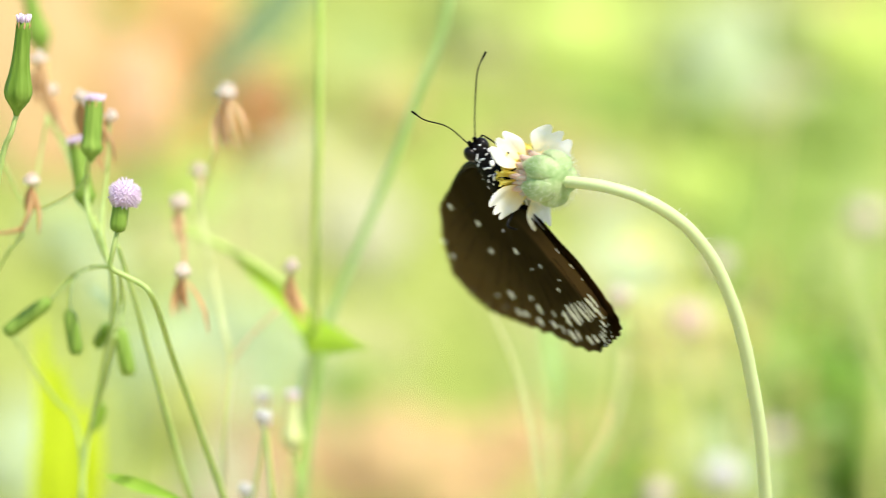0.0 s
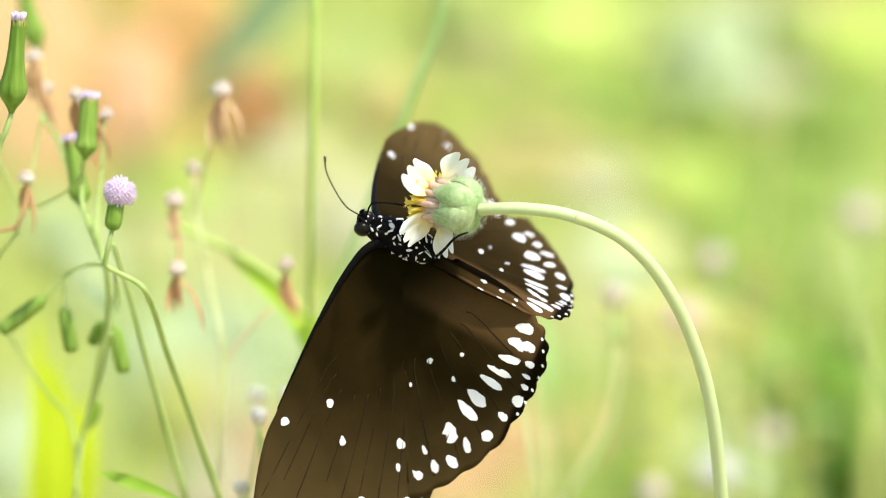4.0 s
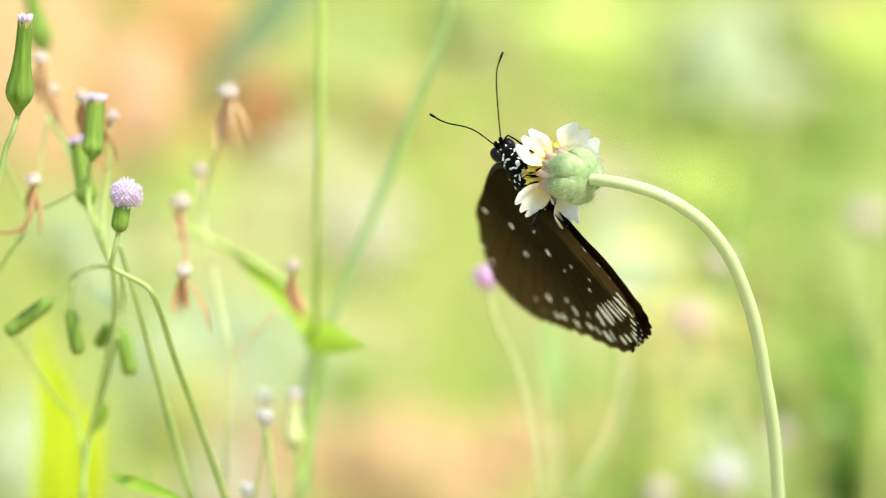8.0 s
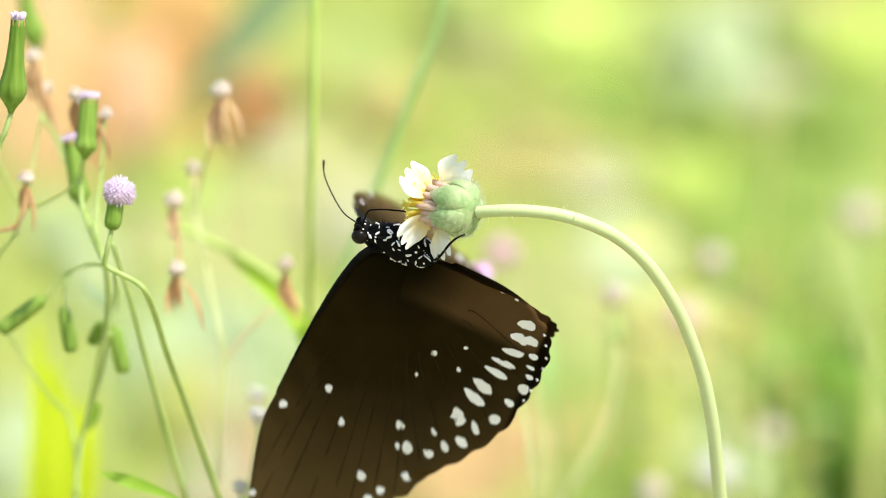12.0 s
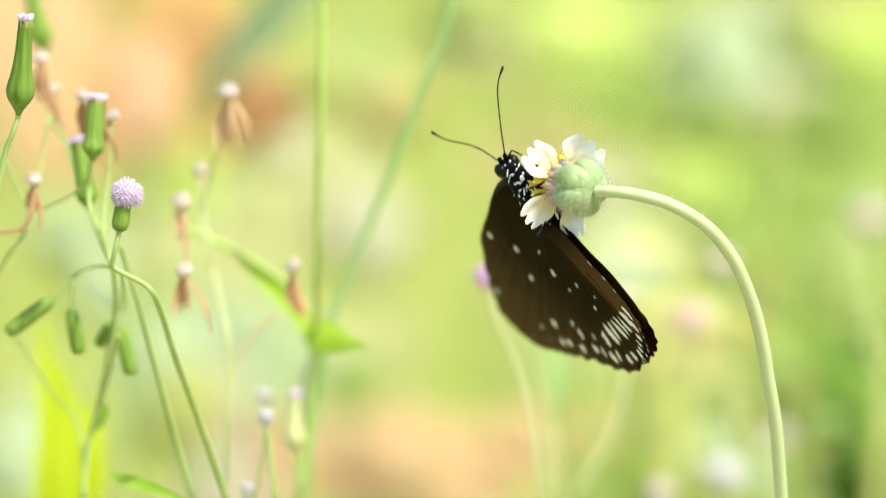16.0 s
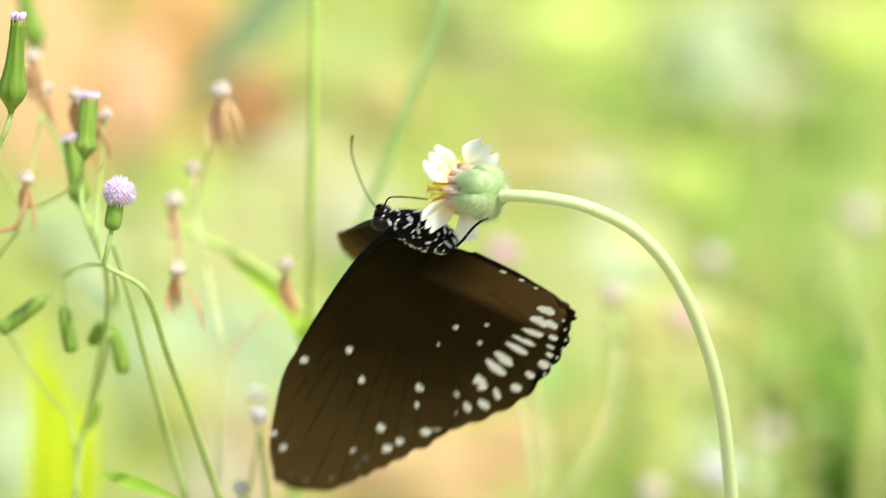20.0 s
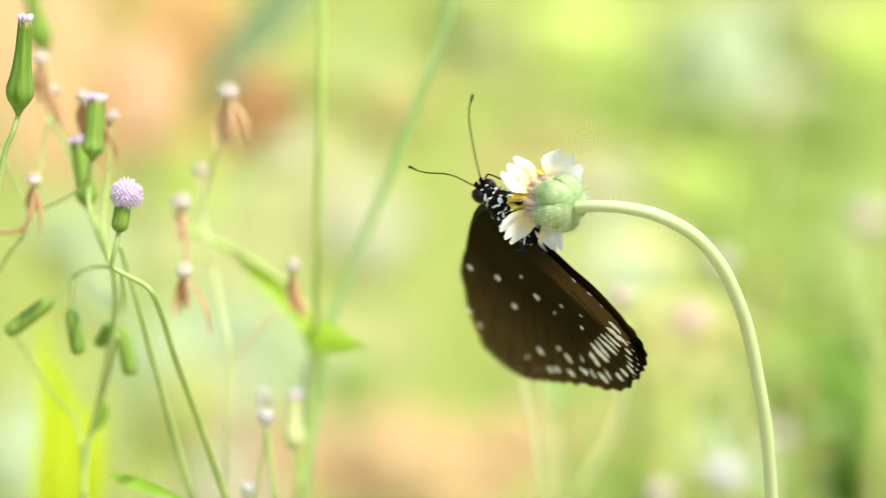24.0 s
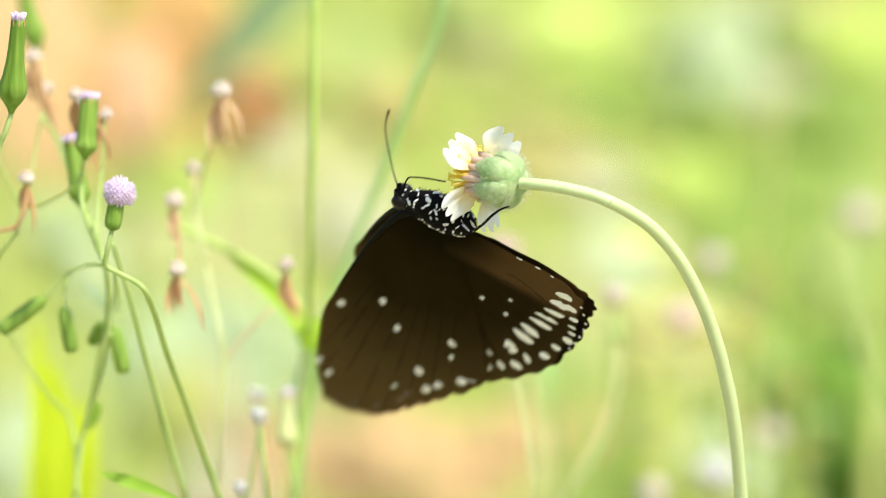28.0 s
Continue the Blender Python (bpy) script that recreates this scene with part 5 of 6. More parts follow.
def wing(name, line, spots, faint, material, owner, side, scallop, veins, y, label):
    """A thin wing in its own plane, with raised spots of white scales on its underside and raised veins. side: -1 underside to -y."""
    from_pts = [Vector((x, 0, z)) for x, z in line]
    loop = smooth_path(from_pts + [from_pts[0]], 6)[:-1]
    lo, hi = scallop
    cen = sum(from_pts, Vector()) / len(from_pts)
    out = []
    for i, p in enumerate(loop):
        k = i / 6
        if lo <= k <= hi:
            d = (p - cen).normalized()
            p = p + d * (0.95 + 0.62 * (abs(math.sin((k - lo) * math.pi * 1.15)) - 0.6))
        elif p.length > 7:
            p = p + (p - cen).normalized() * 0.6
        out.append(p)
    bm = bmesh.new()

    def camber(p):
        r = math.hypot(p.x, p.z)
        return 0.0006 * r * r * side + 0.10 * math.sin(p.x * 1.1 + p.z * 0.5) * min(1, r / 20)

    # rings from the rim to the middle give the sheet its curve
    rings = []
    for q in (1.0, 0.93, 0.78, 0.6, 0.42, 0.24, 0.1):
        rings.append([cen + (p - cen) * q for p in out])
    for face_side, t in ((1, 0.03), (-1, -0.03)):
        vs = [[bm.verts.new(mm(p.x, y + camber(p) + t * side, p.z)) for p in ring] for ring in rings]
        c = bm.verts.new(mm(cen.x, y + camber(cen) + t * side, cen.z))
        m = len(out)
        for r0, r1 in zip(vs, vs[1:]):
            for k in range(m):
                bm.faces.new((r0[k], r0[(k + 1) % m], r1[(k + 1) % m], r1[k]))
        for k in range(m):
            bm.faces.new((vs[-1][k], vs[-1][(k + 1) % m], c))
        if face_side == 1:
            first = vs[0]
        else:
            for k in range(m):
                bm.faces.new((first[k], first[(k + 1) % m], vs[0][(k + 1) % m], vs[0][k]))
    bmesh.ops.recalc_face_normals(bm, faces=bm.faces)
    ob = part(name, bm, material, owner, label)
    rr = random.Random(3)
    for group, scales, lift in ((spots, WHITE, 0.10), (faint, FAINTM, 0.09)):
        for x0, z0, x1, z1, w in group:
            a, b = Vector((x0, 0, z0)), Vector((x1, 0, z1))
            d = b - a
            n = Vector((-d.z, 0, d.x)).normalized()
            mid, h = (a + b) / 2, d * 0.50
            bm = bmesh.new()
            vs = []
            for k in range(16):
                g = 2 * math.pi * k / 16
                p = mid + h * 0.95 * math.cos(g) * rr.uniform(0.88, 1.08) + n * (w * 0.43 * math.sin(g) * (1 + 0.22 * math.cos(g)) * rr.uniform(0.84, 1.12))
                vs.append(bm.verts.new(mm(p.x, y + camber(p) + side * (lift - 0.03), p.z)))
            c = bm.verts.new(mm(mid.x, y + camber(mid) + side * (lift + 0.01), mid.z))
            for k in range(16):
                bm.faces.new((vs[k], vs[(k + 1) % 16], c))
            part("white_spot", bm, scales, ob)
    for k, pts in enumerate(veins):
        path = smooth_path([Vector((x, 0, z)) for x, z in pts], 5)
        vb = lathe(bmesh.new(), [mm(p.x, y + camber(p) + side * 0.03, p.z) for p in path], [(0.10 - 0.05 * i / len(path)) * MM for i in range(len(path))], 5)
        part("vein", vb, VEIN, ob)
    return ob


VEIN = mat("vein_scale", (0.024, 0.017, 0.007), (0.038, 0.027, 0.012), 0.9, 900, 0, 0, gloss=0.05)
FAINTM = mat("faint_scale", (0.13, 0.10, 0.08), (0.22, 0.18, 0.15), 0.8, 900, 0, 0.2)


def fan(root, ends, bow):
    """Veins from the root to points on the outer edge."""
    out = []
    for (x, z), b in zip(ends, bow):
        a, e = Vector((root[0], 0, root[1])), Vector((x, 0, z))
        m = a.lerp(e, 0.5)
        n = Vector((-(e - a).z, 0, (e - a).x)).normalized()
        m += n * b
        q = a.lerp(m, 0.8)
        out.append(((q.x, q.z), (m.x, m.z), (e.x, e.z)))
    return out


def build_butterfly():
    b = thing("butterfly", (0, 0, 0), "dark brown crow butterfly with white spots, hanging under the flower", "butterfly")
    # thorax and abdomen
    bm = bmesh.new()
    tc = mm(-0.9, MID, 1.0)
    along, below = Vector((-0.93, 0, 0.37)), Vector((0.37, 0, 0.93))
    axes = (along * 5.7 * MM, below * 2.75 * MM, mm(0, 2.6, 0))
    ellipsoid(bm, tc, axes, seg=24, rings=16)
    for v in bm.verts:
        v.co += (v.co - tc).normalized() * noise.noise(v.co * 900) * 0.25 * MM
    thorax = part("thorax", bm, BLACK, b, "black furry thorax")
    rr = random.Random(8)
    placed = []
    tries = 0
    while len(placed) < 84 and tries < 3000:
        tries += 1
        g, th = rr.uniform(0, 2 * math.pi), math.acos(rr.uniform(-0.85, 0.9))
        dv = Vector((math.cos(th), math.sin(th) * math.cos(g), math.sin(th) * math.sin(g)))
        if any((dv - q).length < 0.18 for q in placed):
            continue
        placed.append(dv)
        p = tc + axes[0] * dv.x + axes[1] * dv.y + axes[2] * dv.z
        nrm = (along * dv.x / 5.7 + below * dv.y / 2.75 + Vector((0, dv.z / 2.6, 0))).normalized()
        t1 = nrm.orthogonal().normalized()
        t2 = nrm.cross(t1)
        s = (0.16 + 0.40 * rr.random() ** 1.5) * MM
        db = bmesh.new()
        tw = rr.uniform(0, 3.1)
        ta = (t1 * math.cos(tw) + t2 * math.sin(tw)) * s * rr.uniform(0.9, 1.8)
        tb = (t2 * math.cos(tw) - t1 * math.sin(tw)) * s * rr.uniform(0.4, 0.65)
        ellipsoid(db, p, (nrm * 0.17 * MM, ta, tb), seg=9, rings=5)
        for v in db.verts:
            v.co += noise.noise_vector(v.co * 1800) * 0.14 * MM
        part("white_tuft", db, WHITE, thorax)
    bm = bmesh.new()
    for _ in range(620):
        g, th = rr.uniform(0, 2 * math.pi), math.acos(rr.uniform(-0.9, 0.95))
        dv = Vector((math.cos(th), math.sin(th) * math.cos(g), math.sin(th) * math.sin(g)))
        p = tc + axes[0] * dv.x + axes[1] * dv.y + axes[2] * dv.z
        d = ((p - tc).normalized() + HINGE * -0.9).normalized()
        lathe(bm, [p, p + d * rr.uniform(0.25, 0.6) * MM], [0.045 * MM, 0.01 * MM], 3, caps=False)
    tagged(part("fur", bm, BLACK, thorax), kind="stuff")
    path = [tc - HINGE * q * MM - VENTRAL * min(3.0, q * 0.4) * MM + mm(0, -0.7, 0) for q in (3.5, 6, 9, 12, 15, 17.5)]
    part("abdomen", lathe(bmesh.new(), smooth_path(path, 3), [0.40 * MM * q for q in (1.1, 1.2, 1.3, 1.35, 1.4, 1.42, 1.42, 1.4, 1.35, 1.3, 1.2, 1.1, 1.0, 0.8, 0.6, 0.3)], 14, 0.0), BLACK, b, "slim dark abdomen between the wings")
    # head
    hc = mm(-7.0, MID, 2.3)
    bm = bmesh.new()
    ellipsoid(bm, hc, (HINGE * 1.5 * MM, VENTRAL * 1.45 * MM, mm(0, 1.6, 0)), seg=16, rings=10)
    lathe(bm, [hc - along * q * MM for q in (0.3, 1.2, 2.2, 3.4)], [1.25 * MM, 1.6 * MM, 1.95 * MM, 2.1 * MM], 14)
    head = part("head", bm, BLACK, b, "black head with white dots")
    for s in (-1, 1):
        bm = bmesh.new()
        ellipsoid(bm, hc + mm(0, 1.15 * s, 0) + HINGE * 0.25 * MM, (mm(0, 0.95 * s, 0), HINGE * 1.25 * MM, VENTRAL * 1.3 * MM), seg=18, rings=12)
        part("eye", bm, EYEB, head, "dark glossy compound eye")
        bm = bmesh.new()
        a = hc + HINGE * 1.0 * MM + VENTRAL * 0.6 * MM + mm(0, 0.5 * s, 0)
        lathe(bm, smooth_path([a, a + HINGE * 0.8 * MM + VENTRAL * 0.5 * MM, a + HINGE * 0.9 * MM + VENTRAL * 1.5 * MM], 3), [0.3 * MM, 0.35 * MM, 0.38 * MM, 0.36 * MM, 0.3 * MM, 0.22 * MM, 0.1 * MM], 8)
        part("palp", bm, BLACK, head)
        for q, (da, dvv, dy) in enumerate(((1.35, 0.5, 0.45), (0.6, 1.25, 0.5), (1.0, -0.8, 0.5), (-0.3, 1.35, 0.7), (-0.9, 0.6, 1.3), (-1.0, -0.5, 1.2))):
            bm = bmesh.new()
            p = hc + HINGE * da * MM + VENTRAL * dvv * MM + mm(0, dy * s, 0)
            ellipsoid(bm, p, (HINGE * 0.17 * MM, VENTRAL * 0.15 * MM, mm(0, 0.17, 0)), seg=8, rings=5)
            part("white_dot", bm, WHITE, head)
    antennae = []
    for root, tip, low, high in ((mm(-7.9, 1.75, 3.4), mm(-17.41, 10.80, 8.51), mm(1.25, -0.20, 1.70), mm(1.09, 0.26, 0.42)), (mm(-7.9, 0.75, 3.4), mm(-11.51, -5.84, 12.57), mm(1.50, -0.50, 0.35), mm(0.24, 0.19, 0.09))):
        ax = tip - root
        pts = smooth_path([Vector(), ax * 0.35 - low, ax * 0.75 - high, ax], 5)
        n = len(pts)
        bm = lathe(bmesh.new(), pts, [(0.105 + (0.20 * ((i / n) - 0.78) / 0.22 if i / n > 0.78 else 0)) * MM * (0.7 if i == n - 1 else 1) for i in range(n)], 7)
        antennae.append((part("antenna", bm, BLACK, b, "thin black clubbed antenna"), root))
    path = smooth_path([mm(-7.0, MID, 3.6), mm(-6.4, 2.3, 5.9), mm(-5.2, 2.5, 6.6), mm(-3.0, 2.6, 7.1), mm(-0.3, 2.8, 7.2)], 4)
    part("proboscis", lathe(bmesh.new(), path, [0.13 * MM] * len(path), 6), BLACK, b, "bent dark proboscis")
    # legs: two on each side, each built from its hip
    legs = []
    for k, pts in enumerate((
            ((2.0, 0.8, 0.9), (4.6, -1.3, 2.1), (7.5, -2.2, 9.3), (8.8, -2.0, 11.4), (9.7, -1.3, 11.5)),
            ((0.4, 0.8, 1.5), (2.4, 0.6, 1.9), (3.9, -0.1, 0.7), (3.6, 0.0, -0.4)),
            ((-1.2, 0.6, 2.2), (-0.6, -0.2, 4.0), (1.0, 1.2, 5.2), (2.0, 2.0, 6.4)),
            ((0.6, 2.8, 1.5), (2.2, 4.6, 2.4), (3.0, 4.0, 4.8), (3.6, 4.0, 6.4)))):
        path = [mm(*p) - mm(*pts[0]) for p in pts]
        bm = lathe(bmesh.new(), smooth_path(path, 2), [(0.27 - 0.15 * i / (2 * len(path) - 2)) * MM for i in range(2 * len(path) - 1)], 7)
        leg = part("leg", bm, BLACK, b, "thin black leg with white scales")
        leg.location = mm(*pts[0])
        legs.append((leg, mm(*pts[0]), path[-1]))
        d = (path[1] - path[0])
        sb = bmesh.new()
        a = path[0].lerp(path[1], 0.25) + mm(0, -0.24, 0.10)
        lathe(sb, [a, a + d * 0.6], [0.14 * MM, 0.10 * MM], 5)
        part("white_stripe", sb, WHITE, leg)
        # a row of white scales along the shin
        for q in range(4):
            e = path[1].lerp(path[2], 0.12 + 0.2 * q) + mm(0, -0.18, 0)
            part("white_dot", ellipsoid(bmesh.new(), e, (mm(0.16, 0, 0.05), mm(0, 0.1, 0), mm(-0.05, 0, 0.12)), seg=7, rings=4), WHITE, leg)
    fv = fan((-1.5, -3), ((-22.2, -36), (-22.8, -42), (-21.5, -47.5), (-17.5, -49.4), (-13.5, -48.8), (-9.8, -46.6), (-5.6, -43.4), (-2.0, -40.6)), (-1.5, -1.2, -0.8, -0.2, 0.4, 0.8, 1.2, 1.6))
    hv = fan((1.0, -4), ((20.2, -17.2), (18.6, -20.6), (16.2, -24), (13.4, -27.6), (10.2, -31), (6.6, -33.6), (2.8, -35.0)), (1.4, 1.0, 0.4, -0.2, -0.8, -1.2, -1.4))
    wings = []
    for side, y in ((-1, 0.0), (1, 0.7)):
        f = wing("forewing", FORE_LINE, FORE_SPOTS, FAINT, FOREWING, b, side, (9, 16), fv, -0.22 * side, "dark brown forewing with a few white spots")
        h = wing("hindwing", HIND_LINE, STREAKS + MARGIN + DISC + FRINGE + DORSAL, (), HINDWING, b, side, (5, 13), hv, 0.0, "dark brown hindwing with rows of white streaks and dots")
        # the thick black front edge near the root
        costa = smooth_path([mm(x, -0.22 * side, z) for x, z in ((-1.0, 1.2), (-5.6, 1.0), (-9.4, -3.2), (-13.2, -9.7), (-16.6, -16.5), (-19.7, -23.2))], 4)
        part("costa", lathe(bmesh.new(), costa, [(0.95 - 0.85 * (i / (len(costa) - 1)) ** 0.7) * MM for i in range(len(costa))], 8), BLACK, f, "black front edge of the wing")
        wings += [(f, side, y, 1.0 if side < 0 else 0.84, 0.0 if side < 0 else 0.32), (h, side, y, 1.0 if side < 0 else 0.93, 0.0)]
    return b, wings, antennae, legs


butterfly, wings, antennae, legs = build_butterfly()


# ---------- what moves ----------
LOOP = 7.9                     # the sway comes round again after this time


def again(rows):
    out = [(t + k * LOOP, m) for k in range(4) for t, m in rows if t + k * LOOP < 27.99]
    nxt = next(((t + k * LOOP, m) for k in range(4) for t, m in rows if t + k * LOOP >= 27.99), None)
    last = [r for r in out if r[0] < 27.97]
    return last + [(28.0, nxt[1])]


def at_stage(u, v, w, rx, ry, rz):
    s = MM * (1 + w / FAR)
    return STAGE @ pose(u * s, w * MM, v * s, rx, ry, rz)


def motions():
    # head of the flower: seconds into the sway, mm right, mm up
    sway = [
        (0.00, 18.03, 10.12),
        (0.10, 21.46, 10.41),
        (0.20, 22.15, 8.65),
        (0.30, 19.30, 6.41),
        (0.50, 12.22, 6.37),
        (0.60, 8.31, 9.28),
        (0.70, 7.59, 11.05),
        (0.80, 7.59, 9.82),
        (1.00, 10.05, 6.36),
        (1.10, 14.96, 6.44),
        (1.20, 18.66, 8.29),
        (1.30, 18.66, 8.88),
        (1.50, 11.16, 7.64),
        (1.60, 8.01, 7.25),
        (1.70, 9.25, 8.51),
        (1.80, 10.05, 8.60),
        (2.00, 10.14, 8.10),
        (2.10, 9.18, 7.72),
        (2.20, 10.35, 8.86),
        (2.30, 12.96, 10.38),
        (2.50, 15.34, 10.87),
        (2.60, 16.52, 9.70),
        (2.70, 16.82, 9.27),
        (2.80, 15.21, 8.72),
        (3.00, 8.96, 9.00),
        (3.10, 6.97, 9.87),
        (3.20, 7.36, 9.96),
        (3.30, 8.51, 9.67),
        (3.50, 10.44, 7.64),
        (3.60, 10.30, 6.70),
        (3.70, 10.35, 7.87),
        (3.80, 9.12, 7.70),
        (3.90, 7.20, 6.68),
        (4.10, 5.75, 5.35),
        (4.20, 9.21, 7.75),
        (4.30, 12.08, 9.57),
        (4.60, 9.75, 6.36),
        (4.70, 10.81, 5.88),
        (5.00, 10.46, 9.43),
        (5.20, 10.48, 6.76),
        (5.40, 16.57, 9.38),
        (5.50, 18.50, 9.38),
        (5.70, 18.56, 5.88),
        (6.00, 18.33, 8.42),
        (6.10, 17.39, 9.40),
        (6.20, 17.07, 9.74),
        (6.30, 15.75, 9.24),
        (6.40, 14.05, 8.96),
        (6.50, 13.12, 8.42),
        (6.60, 11.74, 6.60),
        (6.70, 11.81, 7.45),
        (6.80, 10.79, 7.96),
        (6.90, 10.44, 8.05),
        (7.00, 9.89, 8.04),
        (7.10, 10.37, 7.96),
        (7.20, 12.86, 8.22),
        (7.30, 17.50, 8.12),
        (7.40, 22.06, 8.52),
        (7.50, 24.26, 7.58),
        (7.60, 22.49, 7.28),
        (7.70, 18.51, 7.45),
    ]
    home = Matrix.Translation(tridax.location).inverted()
    walk(flower_head, again([(t, home @ head_pose(u, v)) for t, u, v in sway]))
    lines = [(t, stem_at(u - JOINT.x, v - JOINT.z)) for t, u, v in sway]
    for i, seg in enumerate(stem_parts):
        rows = []
        for t, ln in lines:
            q = (ln[i + 1] - ln[i]).to_track_quat("Z", "Y")
            rows.append((t, home @ Matrix.Translation(ln[i]) @ q.to_matrix().to_4x4()))
        walk(seg, again(rows))
    flight = [
        (0.00, at_stage(8.60, 8.66, 9, 50.7, 36.3, -37.6)),
        (0.10, at_stage(12.30, 8.63, 9, 50.6, 35.0, -40.2)),
        (0.20, at_stage(12.89, 6.35, 9, 48.3, 32.8, -41.5)),
        (0.30, at_stage(9.99, 3.19, 9, 49.5, 28.1, -40.0)),
        (0.50, at_stage(2.51, 2.59, 9, 48.4, 25.8, -31.8)),
        (0.60, at_stage(-1.43, 5.38, 9, 48.0, 25.7, -32.2)),
        (0.70, at_stage(-2.19, 7.01, 9, 47.7, 25.5, -32.8)),
        (0.80, at_stage(-2.22, 5.66, 9, 47.3, 25.4, -33.2)),
        (1.00, at_stage(0.17, 1.92, 9, 46.4, 25.3, -34.2)),
        (1.10, at_stage(5.64, 2.17, 9, 49.2, 24.4, -35.7)),
        (1.20, at_stage(8.99, 4.63, 9, 50.2, 26.3, -35.7)),
        (1.30, at_stage(8.88, 5.15, 9, 49.5, 24.6, -35.5)),
        (1.50, at_stage(1.31, 3.27, 9, 51.6, 23.5, -28.7)),
        (1.60, at_stage(-1.92, 2.58, 9, 50.3, 21.9, -29.6)),
        (1.70, at_stage(-0.77, 3.55, 9, 49.2, 20.3, -30.4)),
        (1.80, at_stage(-0.07, 3.34, 9, 48.0, 18.8, -31.2)),
        (2.00, at_stage(-0.14, 2.26, 9, 45.7, 15.6, -32.6)),
        (2.10, at_stage(-0.80, 1.25, 9, 48.2, 11.2, -29.0)),
        (2.20, at_stage(0.26, 2.43, 9, 51.4, 11.9, -27.2)),
        (2.30, at_stage(2.82, 4.32, 9, 53.5, 12.4, -26.7)),
        (2.50, at_stage(6.44, 4.47, 9, 56.8, 10.8, -26.6)),
        (2.60, at_stage(7.48, 3.23, 9, 55.8, 10.9, -26.9)),
        (2.70, at_stage(7.65, 2.73, 9, 54.8, 11.0, -27.2)),
        (2.80, at_stage(5.92, 2.11, 9, 53.8, 11.2, -27.4)),
        (3.00, at_stage(-0.60, 2.24, 9, 51.7, 11.4, -27.9)),
        (3.10, at_stage(-3.81, 2.79, 9, 52.1, 10.6, -22.0)),
        (3.20, at_stage(-3.85, 3.16, 9, 52.9, 10.4, -17.9)),
        (3.30, at_stage(-2.17, 2.36, 9, 54.7, 9.7, -17.1)),
        (3.50, at_stage(-0.77, 0.46, 9, 57.1, 12.6, -15.2)),
        (3.60, at_stage(-0.90, -0.13, 9, 55.0, 13.6, -16.0)),
        (3.70, at_stage(-0.83, 1.39, 9, 53.0, 14.6, -16.6)),
        (3.80, at_stage(-2.04, 1.57, 9, 50.9, 15.6, -17.4)),
        (3.90, at_stage(-3.93, 0.90, 9, 48.7, 16.6, -18.2)),
        (4.10, at_stage(-4.88, -1.17, 9, 51.6, 10.6, -11.9)),
        (4.20, at_stage(-1.97, 0.81, 9, 53.6, 11.3, -11.3)),
        (4.30, at_stage(0.74, 3.54, 9, 54.8, 15.0, -17.5)),
        (4.60, at_stage(-1.78, 0.75, 9, 54.9, 16.4, -18.5)),
        (4.70, at_stage(-0.73, 0.46, 9, 54.6, 17.2, -19.0)),
        (5.00, at_stage(-1.12, 4.65, 9, 54.1, 19.5, -20.6)),
        (5.20, at_stage(-1.13, 2.39, 9, 53.5, 21.0, -21.6)),
        (5.40, at_stage(5.62, 5.53, 9, 54.1, 22.1, -25.4)),
        (5.50, at_stage(7.88, 5.80, 9, 54.3, 22.6, -27.4)),
        (5.70, at_stage(7.60, 2.48, 9, 54.2, 22.5, -27.0)),
        (6.00, at_stage(6.85, 5.26, 9, 54.2, 22.3, -26.7)),
        (6.10, at_stage(5.94, 6.23, 9, 54.2, 22.3, -26.6)),
        (6.20, at_stage(5.64, 6.56, 9, 54.2, 22.2, -26.5)),
        (6.30, at_stage(4.34, 6.04, 9, 54.2, 22.2, -26.4)),
        (6.40, at_stage(3.36, 6.92, 9, 44.8, 35.6, -38.4)),
        (6.50, at_stage(2.44, 6.38, 9, 44.8, 35.6, -38.3)),
        (6.60, at_stage(0.92, 4.46, 9, 44.5, 35.6, -38.0)),
        (6.70, at_stage(0.84, 5.21, 9, 44.0, 35.7, -37.7)),
        (6.80, at_stage(-0.33, 5.62, 9, 43.5, 35.7, -37.4)),
        (6.90, at_stage(-0.83, 5.61, 9, 43.0, 35.8, -37.1)),
        (7.00, at_stage(-1.51, 5.51, 9, 42.5, 35.9, -36.8)),
        (7.10, at_stage(-0.32, 5.20, 9, 44.2, 34.7, -37.2)),
        (7.20, at_stage(2.65, 5.53, 9, 44.8, 34.6, -38.6)),
        (7.30, at_stage(7.79, 5.50, 9, 45.5, 34.7, -40.0)),
        (7.40, at_stage(12.85, 5.97, 9, 46.2, 34.6, -41.5)),
        (7.50, at_stage(15.54, 5.09, 9, 46.9, 34.6, -42.8)),
        (7.60, at_stage(13.60, 5.05, 9, 47.8, 35.1, -41.6)),
        (7.70, at_stage(9.44, 5.47, 9, 48.8, 35.5, -40.3)),
    ]
    walk(butterfly, again(flight))
    # the hooked leg keeps its foot on the cup of the flower
    leg, hip, foot = legs[0]
    rows = []
    for (t, m), (_, u, v) in zip(flight, sway):
        away = t > 6.35 or t < 1.45           # then it is drawn in below the petals
        hold = V(u, v) + STAGE.to_quaternion() @ (mm(-7.6, -1.5, -5.6) if away else mm(-3.1, -1.2, -3.7))
        turn = foot.rotation_difference(m.inverted() @ hold - hip)
        rows.append((t, Matrix.Translation(hip) @ turn.to_matrix().to_4x4()))
    walk(leg, again(rows))
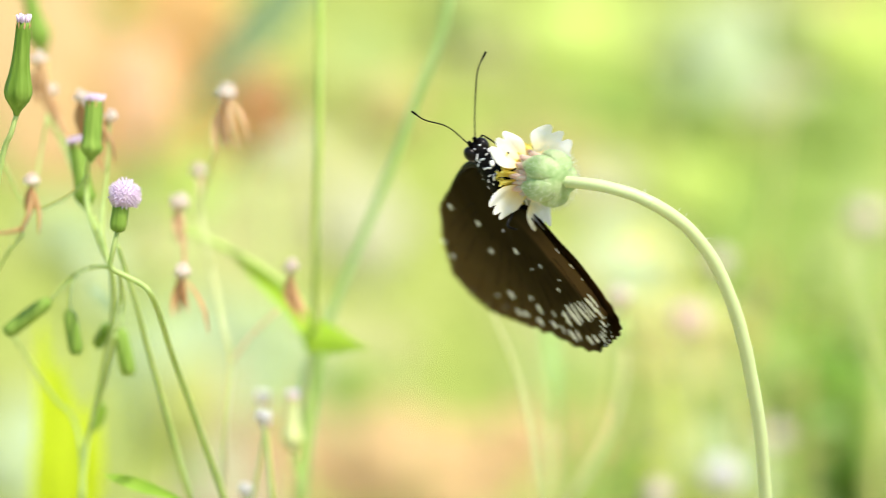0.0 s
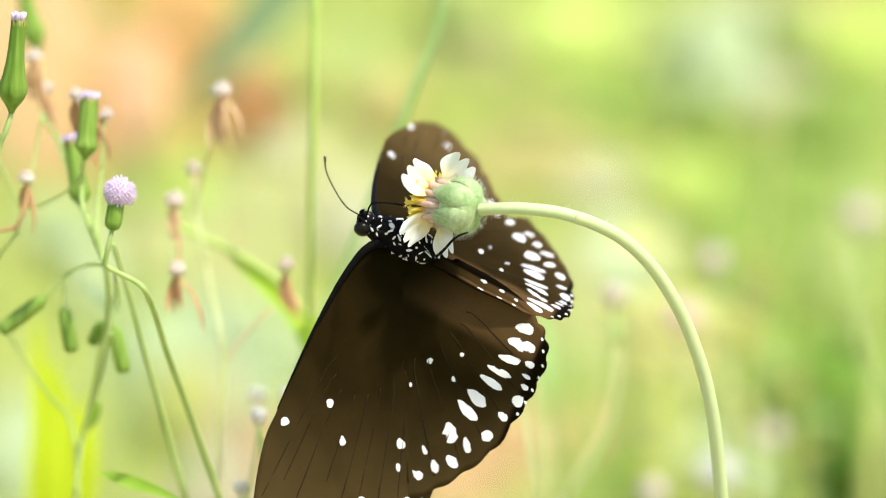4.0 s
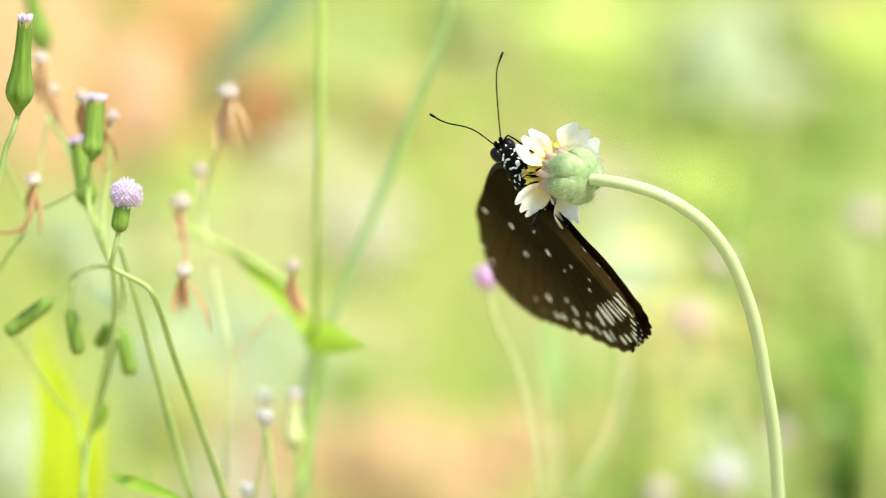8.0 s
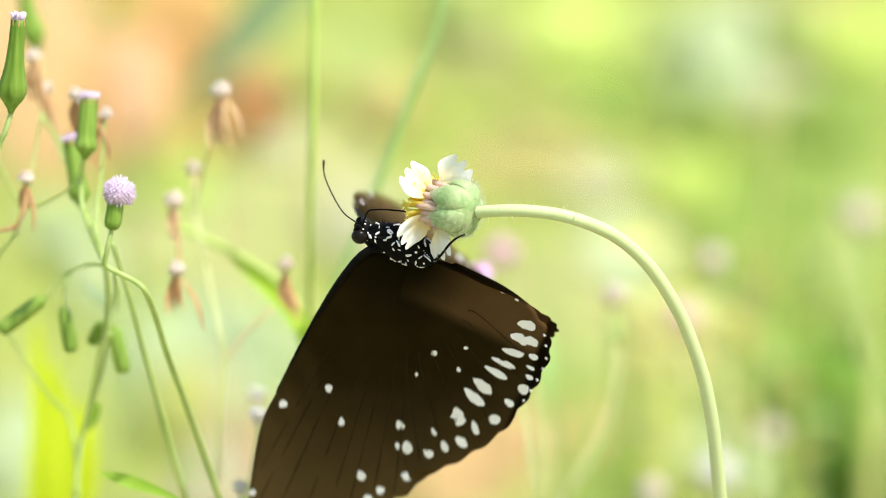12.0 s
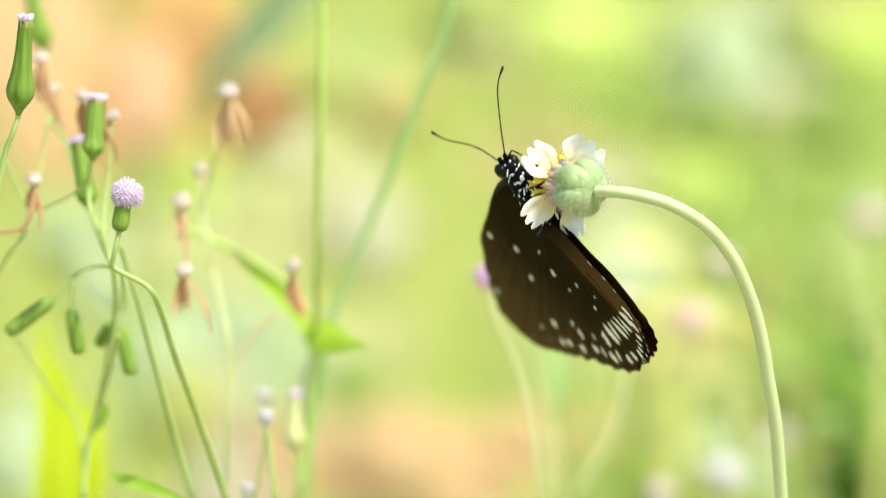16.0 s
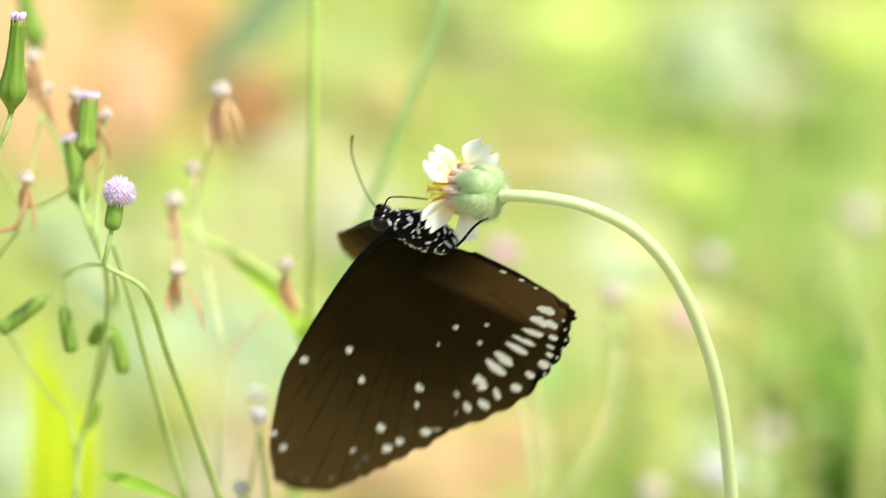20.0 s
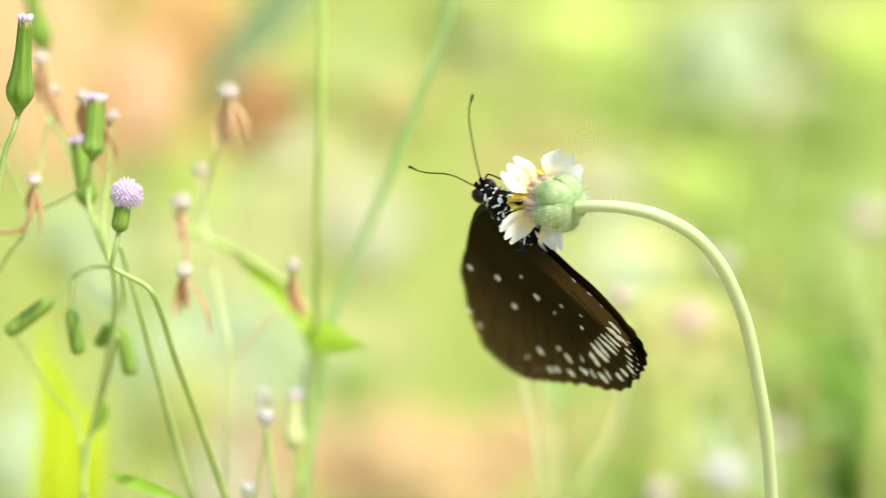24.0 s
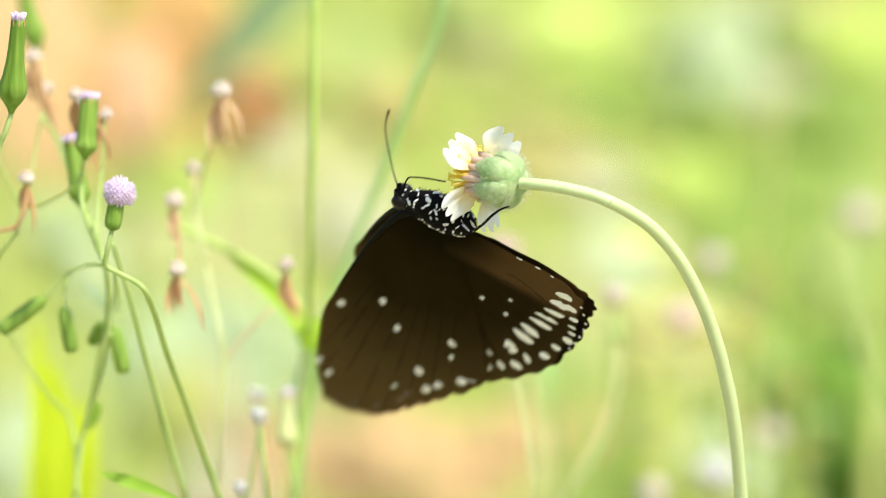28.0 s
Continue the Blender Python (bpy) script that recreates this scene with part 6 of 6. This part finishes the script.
    for (feeler, root), rows in zip(antennae, ([
        (0.00, pose(0, 0, 0, -11.4, 1.4, -3.8)),
        (0.10, pose(0, 0, 0, -9.6, 1.1, 1.3)),
        (0.20, pose(0, 0, 0, -4.7, 6.3, 2.2)),
        (0.30, pose(0, 0, 0, -7.6, 3.2, 2.6)),
        (0.50, pose(0, 0, 0, -9.9, 3.1, -0.5)),
        (1.00, pose(0, 0, 0, -3.1, 11.9, 0.7)),
        (1.10, pose(0, 0, 0, -0.1, 10.1, 1.7)),
        (1.20, pose(0, 0, 0, -2.5, 5.5, 4.5)),
        (1.30, pose(0, 0, 0, -3.6, 4.4, 3.7)),
        (1.50, pose(0, 0, 0, -4.9, 6.0, -2.8)),
        (2.00, pose(0, 0, 0, -0.9, 3.7, 4.1)),
        (2.10, pose(0, 0, 0, 5.8, 7.1, 0.3)),
        (2.20, pose(0, 0, 0, 1.6, 1.8, -0.9)),
        (2.30, pose(0, 0, 0, 1.5, -1.1, 1.6)),
        (2.50, pose(0, 0, 0, 2.5, -1.9, -0.5)),
        (3.00, pose(0, 0, 0, 9.7, -0.3, -2.4)),
        (3.10, pose(0, 0, 0, 1.0, -3.6, -3.0)),
        (3.20, pose(0, 0, 0, -7.9, -6.8, -4.4)),
        (3.30, pose(0, 0, 0, -7.9, -10.4, -6.8)),
        (3.50, pose(0, 0, 0, -4.8, -4.0, -10.6)),
        (3.90, pose(0, 0, 0, -18.9, -20.2, 3.2)),
        (4.10, pose(0, 0, 0, -18.7, -17.7, -5.5)),
        (4.20, pose(0, 0, 0, -10.5, -16.5, -13.9)),
        (4.30, pose(0, 0, 0, -11.4, -14.2, -17.5)),
        (5.20, pose(0, 0, 0, -8.3, -7.8, -6.2)),
        (5.50, pose(0, 0, 0, -5.9, -5.5, -8.3)),
        (6.00, pose(0, 0, 0, -2.5, -2.5, -10.7)),
        (6.50, pose(0, 0, 0, -8.8, -3.8, -8.6)),
        (7.00, pose(0, 0, 0, -4.7, 7.3, -6.0)),
        (7.10, pose(0, 0, 0, -4.9, 7.1, -5.5)),
        (7.50, pose(0, 0, 0, -6.6, 5.8, -4.2)),
    ], [
        (0.00, pose(0, 0, 0, -5.5, -3.7, -10.2)),
        (0.10, pose(0, 0, 0, -1.3, -10.3, -10.2)),
        (0.20, pose(0, 0, 0, 0.9, -13.9, -8.9)),
        (0.30, pose(0, 0, 0, 1.4, -6.8, -4.3)),
        (0.50, pose(0, 0, 0, 2.1, -3.2, -3.6)),
        (1.00, pose(0, 0, 0, 2.0, -4.2, -9.6)),
        (1.10, pose(0, 0, 0, 0.3, -10.4, -11.6)),
        (1.20, pose(0, 0, 0, 0.8, -13.1, -5.3)),
        (1.30, pose(0, 0, 0, -1.0, -12.5, 3.0)),
        (1.50, pose(0, 0, 0, -0.8, -14.6, 1.5)),
        (2.00, pose(0, 0, 0, 7.5, 3.9, 20.1)),
        (2.10, pose(0, 0, 0, 3.7, 7.6, 10.6)),
        (2.20, pose(0, 0, 0, 2.3, 7.0, 9.9)),
        (2.30, pose(0, 0, 0, 2.7, 2.8, 7.5)),
        (2.50, pose(0, 0, 0, 0.6, 2.6, 7.1)),
        (3.00, pose(0, 0, 0, 0.5, 0.2, 7.4)),
        (3.10, pose(0, 0, 0, 3.2, 3.2, 10.2)),
        (3.20, pose(0, 0, 0, 16, 56, 24)),
        (3.30, pose(0, 0, 0, 16, 56, 24)),
        (3.50, pose(0, 0, 0, 8, 56, 16)),
        (3.90, pose(0, 0, 0, 12, 56, 20)),
        (4.10, pose(0, 0, 0, 8, 56, 16)),
        (4.20, pose(0, 0, 0, 0, 56, 8)),
        (4.30, pose(0, 0, 0, 8, 56, 16)),
        (5.20, pose(0, 0, 0, -5.5, 9.1, -2.6)),
        (5.50, pose(0, 0, 0, -12.5, 13.6, -4.5)),
        (6.00, pose(0, 0, 0, -12.2, 9.1, -9.5)),
        (6.50, pose(0, 0, 0, -6.0, 4.4, -6.8)),
        (7.00, pose(0, 0, 0, -5.0, 0.0, -5.9)),
        (7.10, pose(0, 0, 0, -4.9, 1.9, -4.7)),
        (7.50, pose(0, 0, 0, -7.4, -1.0, -8.3)),
    ])):
        walk(feeler, again([(t, Matrix.Translation(root) @ m) for t, m in rows]))
    # how far each wing is opened from the closed pose, degrees
    flap = [(0.0, 0), (3.1, 0), (3.2, 0), (3.3, 2), (3.5, 8), (3.6, 18), (3.7, 38), (3.8, 52), (3.9, 56), (4.0, 52), (4.1, 29.1), (4.2, 16.4), (4.3, 5.8), (4.5, 2), (4.7, 0), (7.6, 0)]
    late = {3.6: 14, 3.7: 24, 3.8: 36, 3.9: 56, 4.0: 52, 4.1: 14, 4.2: 9}    # the farther pair follows a little later
    late_fore = {3.6: 17, 3.7: 28, 3.8: 43, 3.9: 61, 4.0: 58, 4.1: 42.5, 4.2: 21.6}
    hind = {4.1: 25.3, 4.2: 13.0, 4.3: 3.3, 4.5: 1.0}
    for w, side, y, share, swing in wings:
        fore = w.name.startswith("forewing")
        rows = []
        for t, a in flap:
            if side > 0:
                a = (late_fore if fore else late).get(t, a)
            elif not fore:
                a = hind.get(t, a * 0.87)
            turn = Matrix.Rotation(radians(a if side < 0 else (-a - 7 * min(1, a / 5)) * share), 4, HINGE if fore else HIND_HINGE)
            rows.append((t, Matrix.Translation(mm(0, y, 0)) @ turn @ Matrix.Rotation(radians(swing * max(0, a - 40)), 4, "Y")))
        walk(w, again(rows))


motions()
